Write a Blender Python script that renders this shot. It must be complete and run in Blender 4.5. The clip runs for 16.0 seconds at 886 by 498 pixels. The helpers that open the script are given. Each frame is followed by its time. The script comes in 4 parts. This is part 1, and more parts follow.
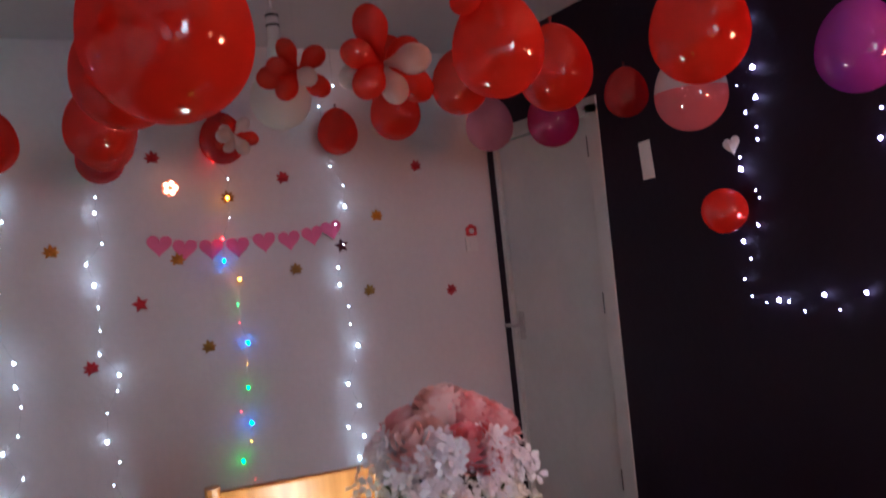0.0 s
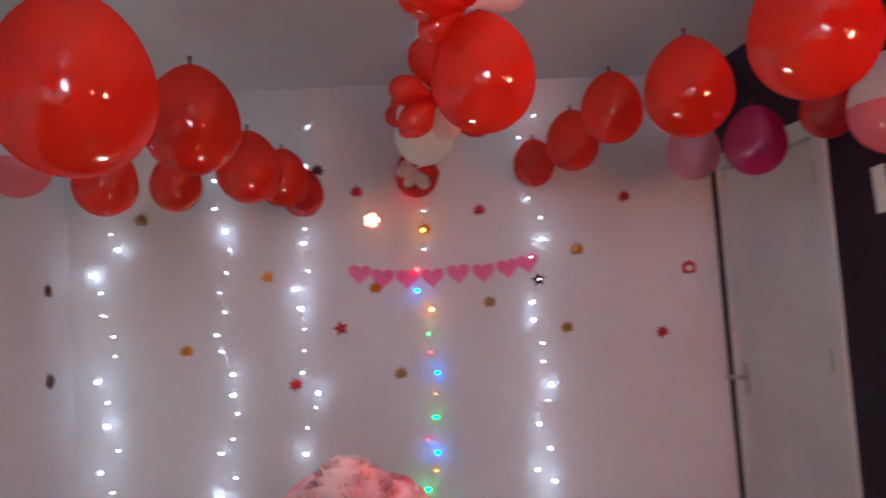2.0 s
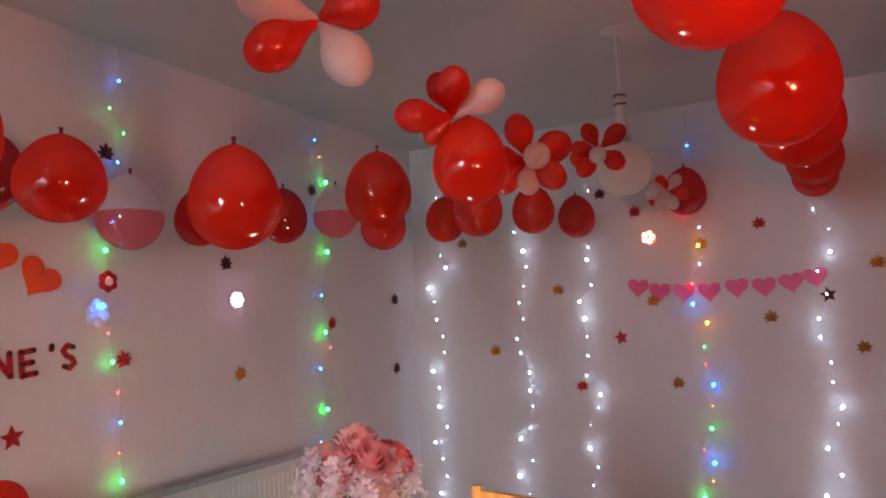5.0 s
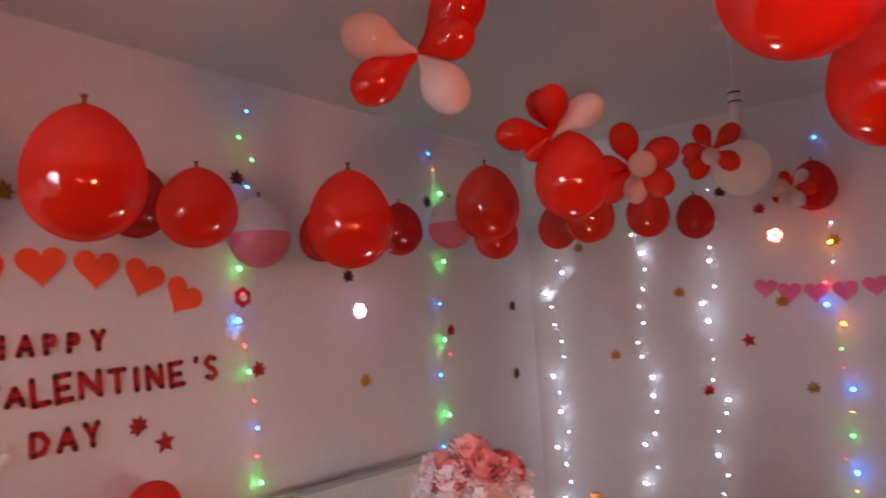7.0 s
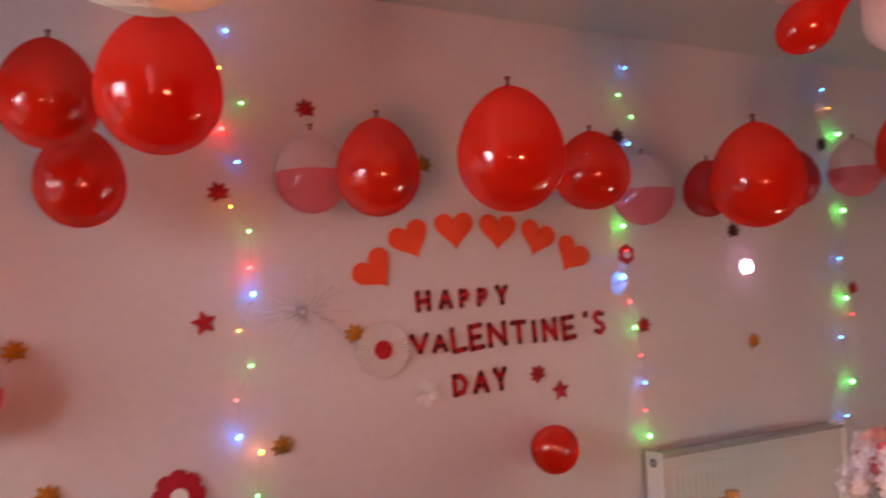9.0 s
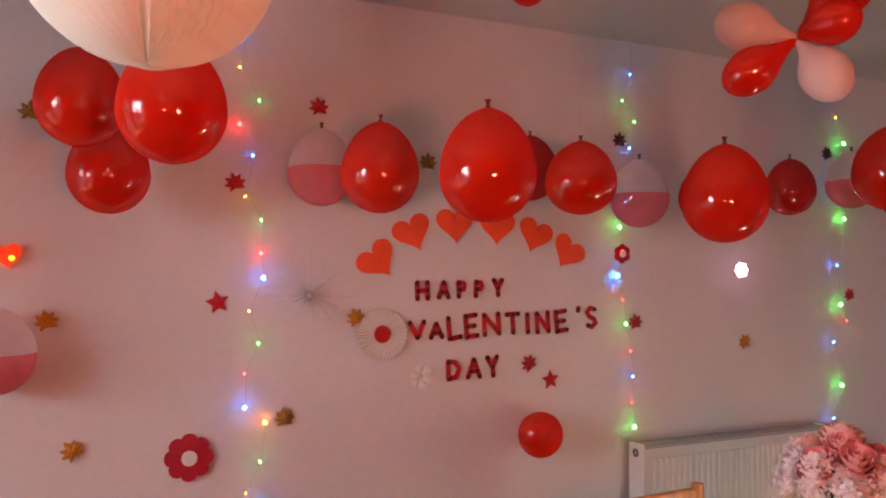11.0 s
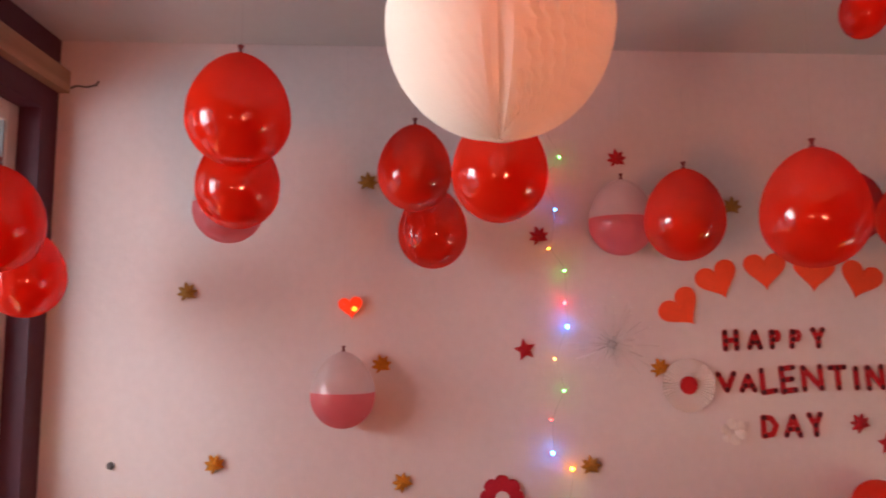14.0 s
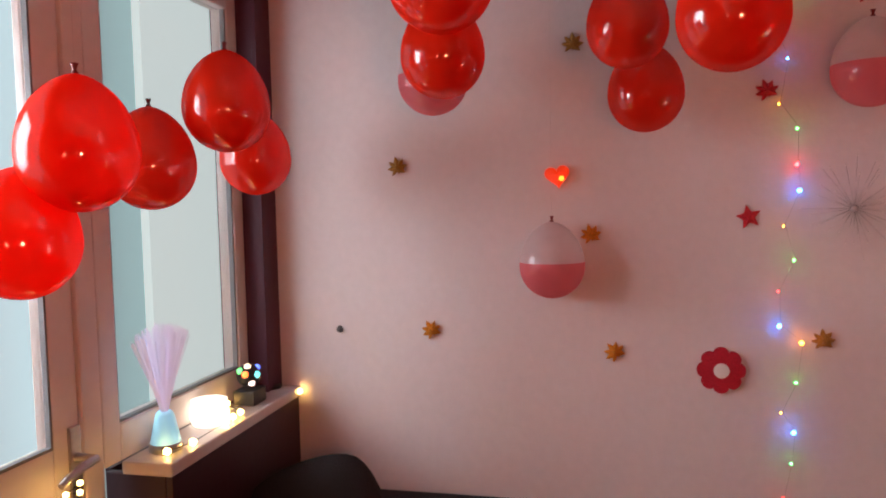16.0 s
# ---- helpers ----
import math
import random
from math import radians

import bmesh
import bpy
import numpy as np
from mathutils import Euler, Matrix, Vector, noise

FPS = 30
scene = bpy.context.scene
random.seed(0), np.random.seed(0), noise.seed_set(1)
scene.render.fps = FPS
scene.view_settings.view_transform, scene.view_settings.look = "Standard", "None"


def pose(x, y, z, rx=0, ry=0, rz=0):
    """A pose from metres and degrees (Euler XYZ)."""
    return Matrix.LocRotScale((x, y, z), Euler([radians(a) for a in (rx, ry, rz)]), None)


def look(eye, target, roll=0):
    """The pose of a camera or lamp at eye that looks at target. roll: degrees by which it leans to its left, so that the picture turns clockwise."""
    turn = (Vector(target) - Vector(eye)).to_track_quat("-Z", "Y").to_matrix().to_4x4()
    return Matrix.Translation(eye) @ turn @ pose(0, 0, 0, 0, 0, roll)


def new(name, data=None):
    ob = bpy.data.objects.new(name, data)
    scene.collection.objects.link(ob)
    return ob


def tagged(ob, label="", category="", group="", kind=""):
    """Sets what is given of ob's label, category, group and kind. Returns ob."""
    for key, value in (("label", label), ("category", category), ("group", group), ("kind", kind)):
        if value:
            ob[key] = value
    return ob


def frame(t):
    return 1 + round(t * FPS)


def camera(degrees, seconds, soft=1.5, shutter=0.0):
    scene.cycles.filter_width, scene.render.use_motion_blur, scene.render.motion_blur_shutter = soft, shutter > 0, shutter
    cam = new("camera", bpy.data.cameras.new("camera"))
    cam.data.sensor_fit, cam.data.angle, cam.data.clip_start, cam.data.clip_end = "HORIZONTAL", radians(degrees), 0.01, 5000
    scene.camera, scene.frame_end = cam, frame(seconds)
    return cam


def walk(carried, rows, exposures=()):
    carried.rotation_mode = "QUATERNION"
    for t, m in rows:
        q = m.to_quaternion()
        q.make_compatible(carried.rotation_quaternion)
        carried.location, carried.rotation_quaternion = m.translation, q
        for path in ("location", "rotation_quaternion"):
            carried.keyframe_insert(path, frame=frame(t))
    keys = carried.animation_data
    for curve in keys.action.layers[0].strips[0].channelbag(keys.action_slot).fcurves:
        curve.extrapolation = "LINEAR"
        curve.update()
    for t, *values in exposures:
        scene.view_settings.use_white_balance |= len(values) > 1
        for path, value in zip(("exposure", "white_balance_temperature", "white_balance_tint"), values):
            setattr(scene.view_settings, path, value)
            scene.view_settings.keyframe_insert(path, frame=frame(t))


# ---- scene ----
from mathutils import Quaternion

cam = camera(61.9, 16.0, soft=1.9, shutter=0.5)
PATH = [
    (0, (0.79, -3.275, 1.495), (1.751, -1.521, 1.48), -6.1),
    (0.5, (0.836, -3.261, 1.523), (1.73, -1.475, 1.619), -6.7),
    (1, (0.984, -3.345, 1.505), (1.648, -1.462, 1.615), -5.6),
    (1.5, (1.156, -3.387, 1.487), (1.66, -1.452, 1.538), -5.2),
    (2, (1.288, -3.31, 1.493), (1.487, -1.324, 1.618), -3.9),
    (2.5, (1.465, -3.276, 1.504), (1.238, -1.294, 1.643), -6.1),
    (2.6, (1.499, -3.28, 1.507), (1.197, -1.305, 1.599), -5.4),
    (3, (1.645, -3.307, 1.497), (1.08, -1.39, 1.58), -4.3),
    (3.5, (1.764, -3.422, 1.467), (1.051, -1.554, 1.498), -4.3),
    (4, (1.877, -3.517, 1.505), (1.104, -1.674, 1.578), -4.1),
    (4.2, (1.935, -3.54, 1.494), (1.083, -1.737, 1.647), -3.7),
    (6.3, (2.104, -3.59, 1.493), (1.129, -1.857, 1.704), -2.0),
    (6.5, (2.101, -3.588, 1.506), (1.077, -1.883, 1.716), -2.5),
    (7, (2.118, -3.604, 1.514), (0.92, -2.017, 1.73), -3.5),
    (7.5, (2.132, -3.61, 1.52), (0.795, -2.144, 1.773), -3.6),
    (8, (2.116, -3.624, 1.517), (0.621, -2.306, 1.677), -3.2),
    (8.5, (2.036, -3.688, 1.529), (0.402, -2.539, 1.636), -3.3),
    (9, (2.066, -3.699, 1.544), (0.272, -2.826, 1.675), -2.6),
    (9.5, (2.155, -3.662, 1.537), (0.268, -3.0, 1.587), -1.7),
    (10, (2.229, -3.658, 1.555), (0.391, -2.871, 1.622), 0.4),
    (12.3, (2.269, -3.684, 1.6), (0.429, -2.902, 1.67), -0.2),
    (12.5, (2.29, -3.687, 1.58), (0.409, -3.023, 1.717), -0.9),
    (13, (2.296, -3.713, 1.58), (0.342, -3.327, 1.76), -1.3),
    (13.5, (2.289, -3.733, 1.587), (0.306, -3.547, 1.771), -0.2),
    (14, (2.285, -3.754, 1.59), (0.296, -3.679, 1.786), 0.2),
    (14.5, (2.275, -3.784, 1.597), (0.286, -3.921, 1.752), 0.1),
    (15, (2.266, -3.798, 1.604), (0.294, -4.129, 1.607), -0.5),
    (15.5, (2.251, -3.807, 1.571), (0.295, -4.212, 1.478), -1.3),
    (16, (2.241, -3.794, 1.572), (0.296, -4.239, 1.439), -1.2),
]
EXPOSURES = [(0.0, -0.62, 5500, 11), (0.5, 0.05, 5500, 10), (1.5, 0.10, 5550, 10), (2.5, -0.12, 5750, 11), (4.0, -0.27, 6000, 14), (7.0, -0.28, 6350, 21), (9.0, -0.27, 6950, 28),
             (12.5, -0.17, 7050, 28), (14.5, -0.17, 6950, 27), (15.2, -0.30, 6850, 25), (16.0, -0.43, 6800, 25)]
walk(cam, [(t, look(eye, target, roll)) for t, eye, target, roll in PATH], EXPOSURES)

# ---- world and large lights ----
XC, YD, H = 2.908, -4.866, 2.462          # east wall, window wall, ceiling
world = bpy.data.worlds.new("world")
scene.world = world
world.use_nodes = True
wn = world.node_tree
sky = wn.nodes.new("ShaderNodeTexSky")
sky.sky_type, sky.sun_disc, sky.sun_elevation, sky.sun_rotation = "NISHITA", False, radians(20), radians(200)
wn.links.new(sky.outputs[0], wn.nodes["Background"].inputs[0])
wn.nodes["Background"].inputs[1].default_value = 0.06

# overcast daylight from the open side of the garden, outside the glass
day = bpy.data.lights.new("daylight", "AREA")
day.shape, day.size, day.size_y, day.energy, day.color = "RECTANGLE", 1.2, 0.5, 11.5, (0.86, 0.95, 1.0)
new("daylight", day).matrix_basis = look((1.02, -5.72, 1.74), (0.0, -3.8, 1.30))
# the same daylight before the glazed door
low = bpy.data.lights.new("door_daylight", "AREA")
low.shape, low.size, low.size_y, low.energy, low.color, low.spread = "RECTANGLE", 0.6, 0.80, 11.0, (0.86, 0.95, 1.0), radians(110)
new("door_daylight", low).matrix_basis = look((1.45, -5.60, 1.75), (1.15, -2.0, 0.55))


# ---- materials ----
def mat(name):
    m = bpy.data.materials.new(name)
    m.use_nodes = True
    return m, m.node_tree.nodes, m.node_tree.links


def plain(name, colour, rough=0.5, metal=0.0, grain=(60.0, 0.12), stain=(3.0, 0.10), bump=0.1, bump_scale=None, coat=0.0, spec=0.5):
    """A painted, wooden or plastic surface with grain, stains and fine relief."""
    m, n, l = mat(name)
    b = n["Principled BSDF"]
    b.inputs["Roughness"].default_value, b.inputs["Metallic"].default_value = rough, metal
    b.inputs["Coat Weight"].default_value = coat
    b.inputs["Specular IOR Level"].default_value = spec
    tc = n.new("ShaderNodeTexCoord")
    fine, wide = n.new("ShaderNodeTexNoise"), n.new("ShaderNodeTexNoise")
    fine.inputs["Scale"].default_value, wide.inputs["Scale"].default_value = grain[0], stain[0]
    fine.inputs["Detail"].default_value = 4
    wide.inputs["Detail"].default_value = 5
    for x in (fine, wide):
        l.new(tc.outputs["Object"], x.inputs["Vector"])
    def vary(src, amount):
        r = n.new("ShaderNodeMapRange")
        r.inputs["From Min"].default_value, r.inputs["From Max"].default_value = 0.3, 0.7
        r.inputs["To Min"].default_value, r.inputs["To Max"].default_value = 1 - amount, 1 + amount * 0.5
        l.new(src.outputs["Fac"], r.inputs["Value"])
        return r.outputs[0]
    mul = n.new("ShaderNodeMath")
    mul.operation = "MULTIPLY"
    l.new(vary(fine, grain[1]), mul.inputs[0])
    l.new(vary(wide, stain[1]), mul.inputs[1])
    tint = n.new("ShaderNodeVectorMath")
    tint.operation = "SCALE"
    tint.inputs[0].default_value = colour
    l.new(mul.outputs[0], tint.inputs["Scale"])
    l.new(tint.outputs[0], b.inputs["Base Color"])
    if bump:
        bp = n.new("ShaderNodeBump")
        bp.inputs["Strength"].default_value, bp.inputs["Distance"].default_value = bump, 0.01
        src = fine
        if bump_scale:
            src = n.new("ShaderNodeTexNoise")
            src.inputs["Scale"].default_value, src.inputs["Detail"].default_value = bump_scale, 3
            l.new(tc.outputs["Object"], src.inputs["Vector"])
        l.new(src.outputs["Fac"], bp.inputs["Height"])
        l.new(bp.outputs[0], b.inputs["Normal"])
    return m


def glow(name, colour, strength):
    m, n, l = mat(name)
    b = n["Principled BSDF"]
    b.inputs["Base Color"].default_value = (*colour, 1)
    b.inputs["Emission Color"].default_value = (*colour, 1)
    b.inputs["Emission Strength"].default_value = strength
    return m


def latex(name, colour, clear=0.0, through_light=0.35, rough=0.13, tint=None):
    """Thin stretched rubber: shiny skin, patchy in thickness, that lets some light through."""
    m, n, l = mat(name)
    n.remove(n["Principled BSDF"])
    b = n.new("ShaderNodeBsdfDiffuse")
    tc, nz, rg = n.new("ShaderNodeTexCoord"), n.new("ShaderNodeTexNoise"), n.new("ShaderNodeMapRange")
    nz.inputs["Scale"].default_value, nz.inputs["Detail"].default_value = 2.2, 3
    rg.inputs["From Min"].default_value, rg.inputs["From Max"].default_value = 0.3, 0.7
    rg.inputs["To Min"].default_value, rg.inputs["To Max"].default_value = 0.84, 1.08
    l.new(tc.outputs["Object"], nz.inputs["Vector"])
    l.new(nz.outputs["Fac"], rg.inputs["Value"])
    sc = n.new("ShaderNodeVectorMath")
    sc.operation = "SCALE"
    sc.inputs[0].default_value = colour
    l.new(rg.outputs[0], sc.inputs["Scale"])
    l.new(sc.outputs[0], b.inputs["Color"])
    tr = n.new("ShaderNodeBsdfTranslucent")
    tr.inputs["Color"].default_value = (*[min(1, c * 1.35) for c in colour], 1)
    mix = n.new("ShaderNodeMixShader")
    mix.inputs[0].default_value = through_light
    l.new(b.outputs[0], mix.inputs[1])
    l.new(tr.outputs[0], mix.inputs[2])
    out = mix
    if clear:
        tp = n.new("ShaderNodeBsdfTransparent")
        tp.inputs["Color"].default_value = (*(tint or [0.5 + 0.5 * c for c in colour]), 1)
        out = n.new("ShaderNodeMixShader")
        out.inputs[0].default_value = clear
        l.new(mix.outputs[0], out.inputs[1])
        l.new(tp.outputs[0], out.inputs[2])
    shine, top = n.new("ShaderNodeBsdfGlossy"), n.new("ShaderNodeMixShader")
    shine.inputs["Roughness"].default_value = rough
    top.inputs[0].default_value = 0.085 if rough < 0.2 else 0.03
    l.new(out.outputs[0], top.inputs[1])
    l.new(shine.outputs[0], top.inputs[2])
    l.new(top.outputs[0], n["Material Output"].inputs["Surface"])
    return m


def silk(name, deep, pale):
    """Silk petals, each a little different."""
    m = latex(name, deep, 0.0, 0.35, 0.8)
    n, l = m.node_tree.nodes, m.node_tree.links
    g, mx = n.new("ShaderNodeNewGeometry"), n.new("ShaderNodeMix")
    mx.data_type = "RGBA"
    mx.inputs["A"].default_value, mx.inputs["B"].default_value = (*deep, 1), (*pale, 1)
    l.new(g.outputs["Random Per Island"], mx.inputs["Factor"])
    for kind in ("ShaderNodeBsdfDiffuse", "ShaderNodeBsdfTranslucent"):
        for x in n:
            if x.bl_idname == kind:
                l.new(mx.outputs["Result"], x.inputs["Color"])
    return m


def foil(name, colour, rough=0.32):
    """Glitter card: metal flakes turned every way."""
    m, n, l = mat(name)
    b = n["Principled BSDF"]
    b.inputs["Metallic"].default_value, b.inputs["Roughness"].default_value = 0.55, rough
    tc, v = n.new("ShaderNodeTexCoord"), n.new("ShaderNodeTexVoronoi")
    v.inputs["Scale"].default_value = 420
    l.new(tc.outputs["Object"], v.inputs["Vector"])
    mx = n.new("ShaderNodeMix")
    mx.data_type = "RGBA"
    mx.inputs["A"].default_value = (*[c * 0.45 for c in colour], 1)
    mx.inputs["B"].default_value = (*[min(1, c * 1.5) for c in colour], 1)
    l.new(v.outputs["Distance"], mx.inputs["Factor"])
    l.new(mx.outputs["Result"], b.inputs["Base Color"])
    bp = n.new("ShaderNodeBump")
    bp.inputs["Strength"].default_value, bp.inputs["Distance"].default_value = 0.6, 0.002
    l.new(v.outputs["Distance"], bp.inputs["Height"])
    l.new(bp.outputs[0], b.inputs["Normal"])
    return m


def wooden(name, dark, light, axis=2, rough=0.4):
    m, n, l = mat(name)
    b = n["Principled BSDF"]
    b.inputs["Roughness"].default_value = rough
    tc, mp, w, nz = n.new("ShaderNodeTexCoord"), n.new("ShaderNodeMapping"), n.new("ShaderNodeTexNoise"), n.new("ShaderNodeTexNoise")
    sc = [40.0, 40.0, 40.0]
    sc[axis] = 2.5
    mp.inputs["Scale"].default_value = sc
    l.new(tc.outputs["Object"], mp.inputs["Vector"])
    l.new(mp.outputs[0], w.inputs["Vector"])
    w.inputs["Scale"].default_value, w.inputs["Detail"].default_value = 1.0, 6
    ramp = n.new("ShaderNodeValToRGB")
    ramp.color_ramp.elements[0].color, ramp.color_ramp.elements[1].color = (*dark, 1), (*light, 1)
    ramp.color_ramp.elements[0].position, ramp.color_ramp.elements[1].position = 0.35, 0.65
    l.new(w.outputs["Fac"], ramp.inputs[0])
    l.new(ramp.outputs[0], b.inputs["Base Color"])
    return m


PAINT = plain("wall_paint", (0.72, 0.67, 0.67), 0.8, 0, (35, 0.03), (1.6, 0.07), 0.12, 38.0, spec=0.2)
CEIL = plain("ceiling_paint", (0.56, 0.54, 0.52), 0.36, 0, (30, 0.02), (1.2, 0.06), 0.05, 14.0)
AUBERGINE = plain("aubergine_paint", (0.013, 0.005, 0.016), 0.6, 0, (40, 0.08), (2.0, 0.15), 0.2, 30.0, spec=0.25)
# aubergine again, raised towards plum: warm lamplight put into the colour
LITAUBERGINE = plain("lamplit_aubergine_paint", (0.070, 0.012, 0.030), 0.55, 0, (40, 0.08), (2.0, 0.15), 0.2, 30.0)
DARKBROWN = plain("dark_cabinet_paint", (0.036, 0.009, 0.014), 0.45, 0, (40, 0.08), (2.0, 0.15), 0.05)
GLOSSWHITE = plain("white_gloss_paint", (0.66, 0.62, 0.58), 0.35, 0, (30, 0.03), (4, 0.08), 0.05)
DOORWHITE = plain("door_paint", (0.62, 0.60, 0.57), 0.4, 0, (30, 0.03), (3, 0.08), 0.05)
SILL = plain("sill_paint", (0.62, 0.58, 0.56), 0.22, 0, (30, 0.04), (5, 0.1), 0.03)
METALWHITE = plain("radiator_enamel", (0.76, 0.74, 0.70), 0.35, 0, (30, 0.03), (3, 0.08), 0.0)
GREYMETAL = plain("grille_metal", (0.14, 0.13, 0.13), 0.5, 0.3)
GRILLE = plain("grille_enamel", (0.46, 0.44, 0.42), 0.5)
SEAL = plain("grey_glazing_seal", (0.16, 0.17, 0.17), 0.6)
CHROME = plain("satin_steel", (0.5, 0.48, 0.46), 0.28, 1.0, (90, 0.1), (8, 0.1), 0.0)
BLACKPLASTIC = plain("black_plastic", (0.012, 0.012, 0.014), 0.4)
BLACKCLOTH = plain("black_fabric", (0.012, 0.011, 0.014), 0.9, 0, (220, 0.3), (6, 0.2), 0.5)
CARPET = plain("carpet", (0.12, 0.09, 0.08), 0.95, 0, (180, 0.35), (3, 0.2), 0.6)
BATTEN = wooden("pine_batten", (0.30, 0.17, 0.10), (0.42, 0.25, 0.15), 0)
CHAIRWOOD = wooden("honey_pine", (0.42, 0.16, 0.035), (0.62, 0.27, 0.07), 2, 0.3)
DARKWOOD = wooden("dark_oak", (0.05, 0.025, 0.012), (0.10, 0.05, 0.025), 0, 0.35)
RED = latex("red_latex", (0.82, 0.034, 0.011), 0.21, 0.42, 0.085, (0.98, 0.20, 0.13))
DEEPRED = latex("deep_red_latex", (0.62, 0.014, 0.012), 0.20, 0.36, 0.085, (0.90, 0.12, 0.09))
MAGENTA = latex("magenta_latex", (0.55, 0.02, 0.14), 0.2, 0.35, 0.07, (0.8, 0.15, 0.35))
PINK = latex("pink_latex", (0.90, 0.22, 0.25), 0.22, 0.42, 0.07, (0.95, 0.45, 0.45))
PALEPINK = latex("pale_pink_latex", (0.85, 0.33, 0.42), 0.25, 0.4, 0.07)
PURPLE = latex("purple_latex", (0.45, 0.06, 0.55))
WHITE = latex("white_latex", (0.80, 0.70, 0.68), 0.0, 0.35, 0.2)
CLEARTOP = latex("milky_clear_latex", (0.92, 0.86, 0.85), 0.38, 0.45, 0.07)
KNOT = plain("stretched_knot_rubber", (0.16, 0.008, 0.010), 0.5, 0, (60, .1), (5, .1), 0)
THREAD = latex("nylon_thread", (0.85, 0.85, 0.85), 0.9)
REDFOIL = foil("red_glitter_card", (0.50, 0.020, 0.030))
GOLDFOIL = foil("gold_glitter_card", (0.36, 0.19, 0.035))
AMBERFOIL = foil("amber_glitter_card", (0.62, 0.24, 0.02))
SILVERFOIL = foil("silver_glitter_card", (0.55, 0.55, 0.58))
DARKTIP = foil("dark_glitter_card", (0.09, 0.014, 0.022))
PAPERRED = plain("orange_red_card", (0.92, 0.085, 0.020), 0.6, 0, (120, 0.05), (8, 0.06), 0.05)
PAPERPINK = plain("hot_pink_card", (0.85, 0.16, 0.34), 0.6, 0, (120, 0.05), (8, 0.06), 0.05)
PAPERWHITE = plain("white_card", (0.80, 0.77, 0.74), 0.7, 0, (150, 0.04), (8, 0.05), 0.08)
TISSUE = latex("white_tissue_paper", (0.92, 0.86, 0.72), 0.0, 0.3, 0.7)
SWITCHWHITE = plain("switch_plastic", (0.74, 0.72, 0.70), 0.3, 0, (50, 0.02), (4, 0.03), 0)
CABLE = latex("clear_cable", (0.10, 0.10, 0.11), 0.9, 0.3, 0.3)
GLOBE = latex("opal_glass", (0.92, 0.90, 0.87), 0.0, 0.45, 0.1)
LEDWHITE = glow("cool_white_bulb", (0.72, 0.88, 1.0), 40)
LEDVIOLET = glow("violet_white_bulb", (0.66, 0.62, 1.0), 45)
LEDGREEN = glow("green_bulb", (0.022, 1.0, 0.11), 38)
LEDBLUE = glow("blue_bulb", (0.012, 0.26, 1.0), 62)
LEDRED = glow("red_bulb", (1.0, 0.022, 0.018), 45)
LEDAMBER = glow("amber_bulb", (1.0, 0.34, 0.02), 45)
LEDWARM = glow("warm_bulb", (1.0, 0.62, 0.16), 30)
LEDS = {"w": LEDWHITE, "v": LEDVIOLET, "g": LEDGREEN, "b": LEDBLUE, "r": LEDRED, "a": LEDAMBER, "y": LEDWARM}


def glass_pane():
    m, n, l = mat("window_glass")
    b = n["Principled BSDF"]
    b.inputs["Roughness"].default_value, b.inputs["Transmission Weight"].default_value = 0.02, 1.0
    b.inputs["IOR"].default_value = 1.05
    b.inputs["Base Color"].default_value = (0.93, 0.96, 0.95, 1)
    return m


GLASS = glass_pane()


# ---- mesh helpers ----
def part(name, bm, material, parent=None, label="", smooth=False):
    me = bpy.data.meshes.new(name)
    bmesh.ops.recalc_face_normals(bm, faces=bm.faces)
    for f in bm.faces:
        f.smooth = smooth
    bm.to_mesh(me)
    bm.free()
    me.materials.append(material)
    ob = new(name, me)
    if parent is not None:
        ob.parent = parent
    return tagged(ob, label)


def mesh_of(name, bm, material, smooth=True):
    bmesh.ops.recalc_face_normals(bm, faces=bm.faces)
    for f in bm.faces:
        f.smooth = smooth
    me = bpy.data.meshes.new(name)
    bm.to_mesh(me)
    bm.free()
    me.materials.append(material)
    return me


def shared(name, me, parent, m=None):
    ob = new(name, me)
    ob.parent = parent
    if m is not None:
        ob.matrix_basis = m
    return ob


def thing(name, place, label, category, group="", turn=0):
    ob = new(name)
    ob.empty_display_size = 0.05
    ob.matrix_basis = pose(*place, 0, 0, turn)
    return tagged(ob, label, category, group)


def add_box(bm, lo, hi, bevel=0.0):
    made = bmesh.ops.create_cube(bm, size=1)["verts"]
    for v in made:
        v.co = [lo[i] + (v.co[i] + 0.5) * (hi[i] - lo[i]) for i in range(3)]
    if bevel:
        edges = list({e for v in made for e in v.link_edges})
        bmesh.ops.bevel(bm, geom=edges, offset=bevel, segments=2, profile=0.6, affect="EDGES")
    return bm


def box(lo, hi, bevel=0.0):
    return add_box(bmesh.new(), lo, hi, bevel)


def lathe(profile, steps=32, bm=None, m=None):
    """A turned body from (radius, height) pairs."""
    bm = bm or bmesh.new()
    rings = []
    for r, z in profile:
        if r < 1e-6:
            rings.append([bm.verts.new((0, 0, z))])
        else:
            rings.append([bm.verts.new((r * math.cos(2 * math.pi * k / steps), r * math.sin(2 * math.pi * k / steps), z)) for k in range(steps)])
    for a, b in zip(rings, rings[1:]):
        for k in range(steps):
            k2 = (k + 1) % steps
            f = [a[k % len(a)], a[k2 % len(a)], b[k2 % len(b)], b[k % len(b)]]
            f = list(dict.fromkeys(f))
            if len(f) > 2:
                bm.faces.new(f)
    if m is not None:
        bmesh.ops.transform(bm, matrix=m, verts=[v for r in rings for v in r])
    return bm


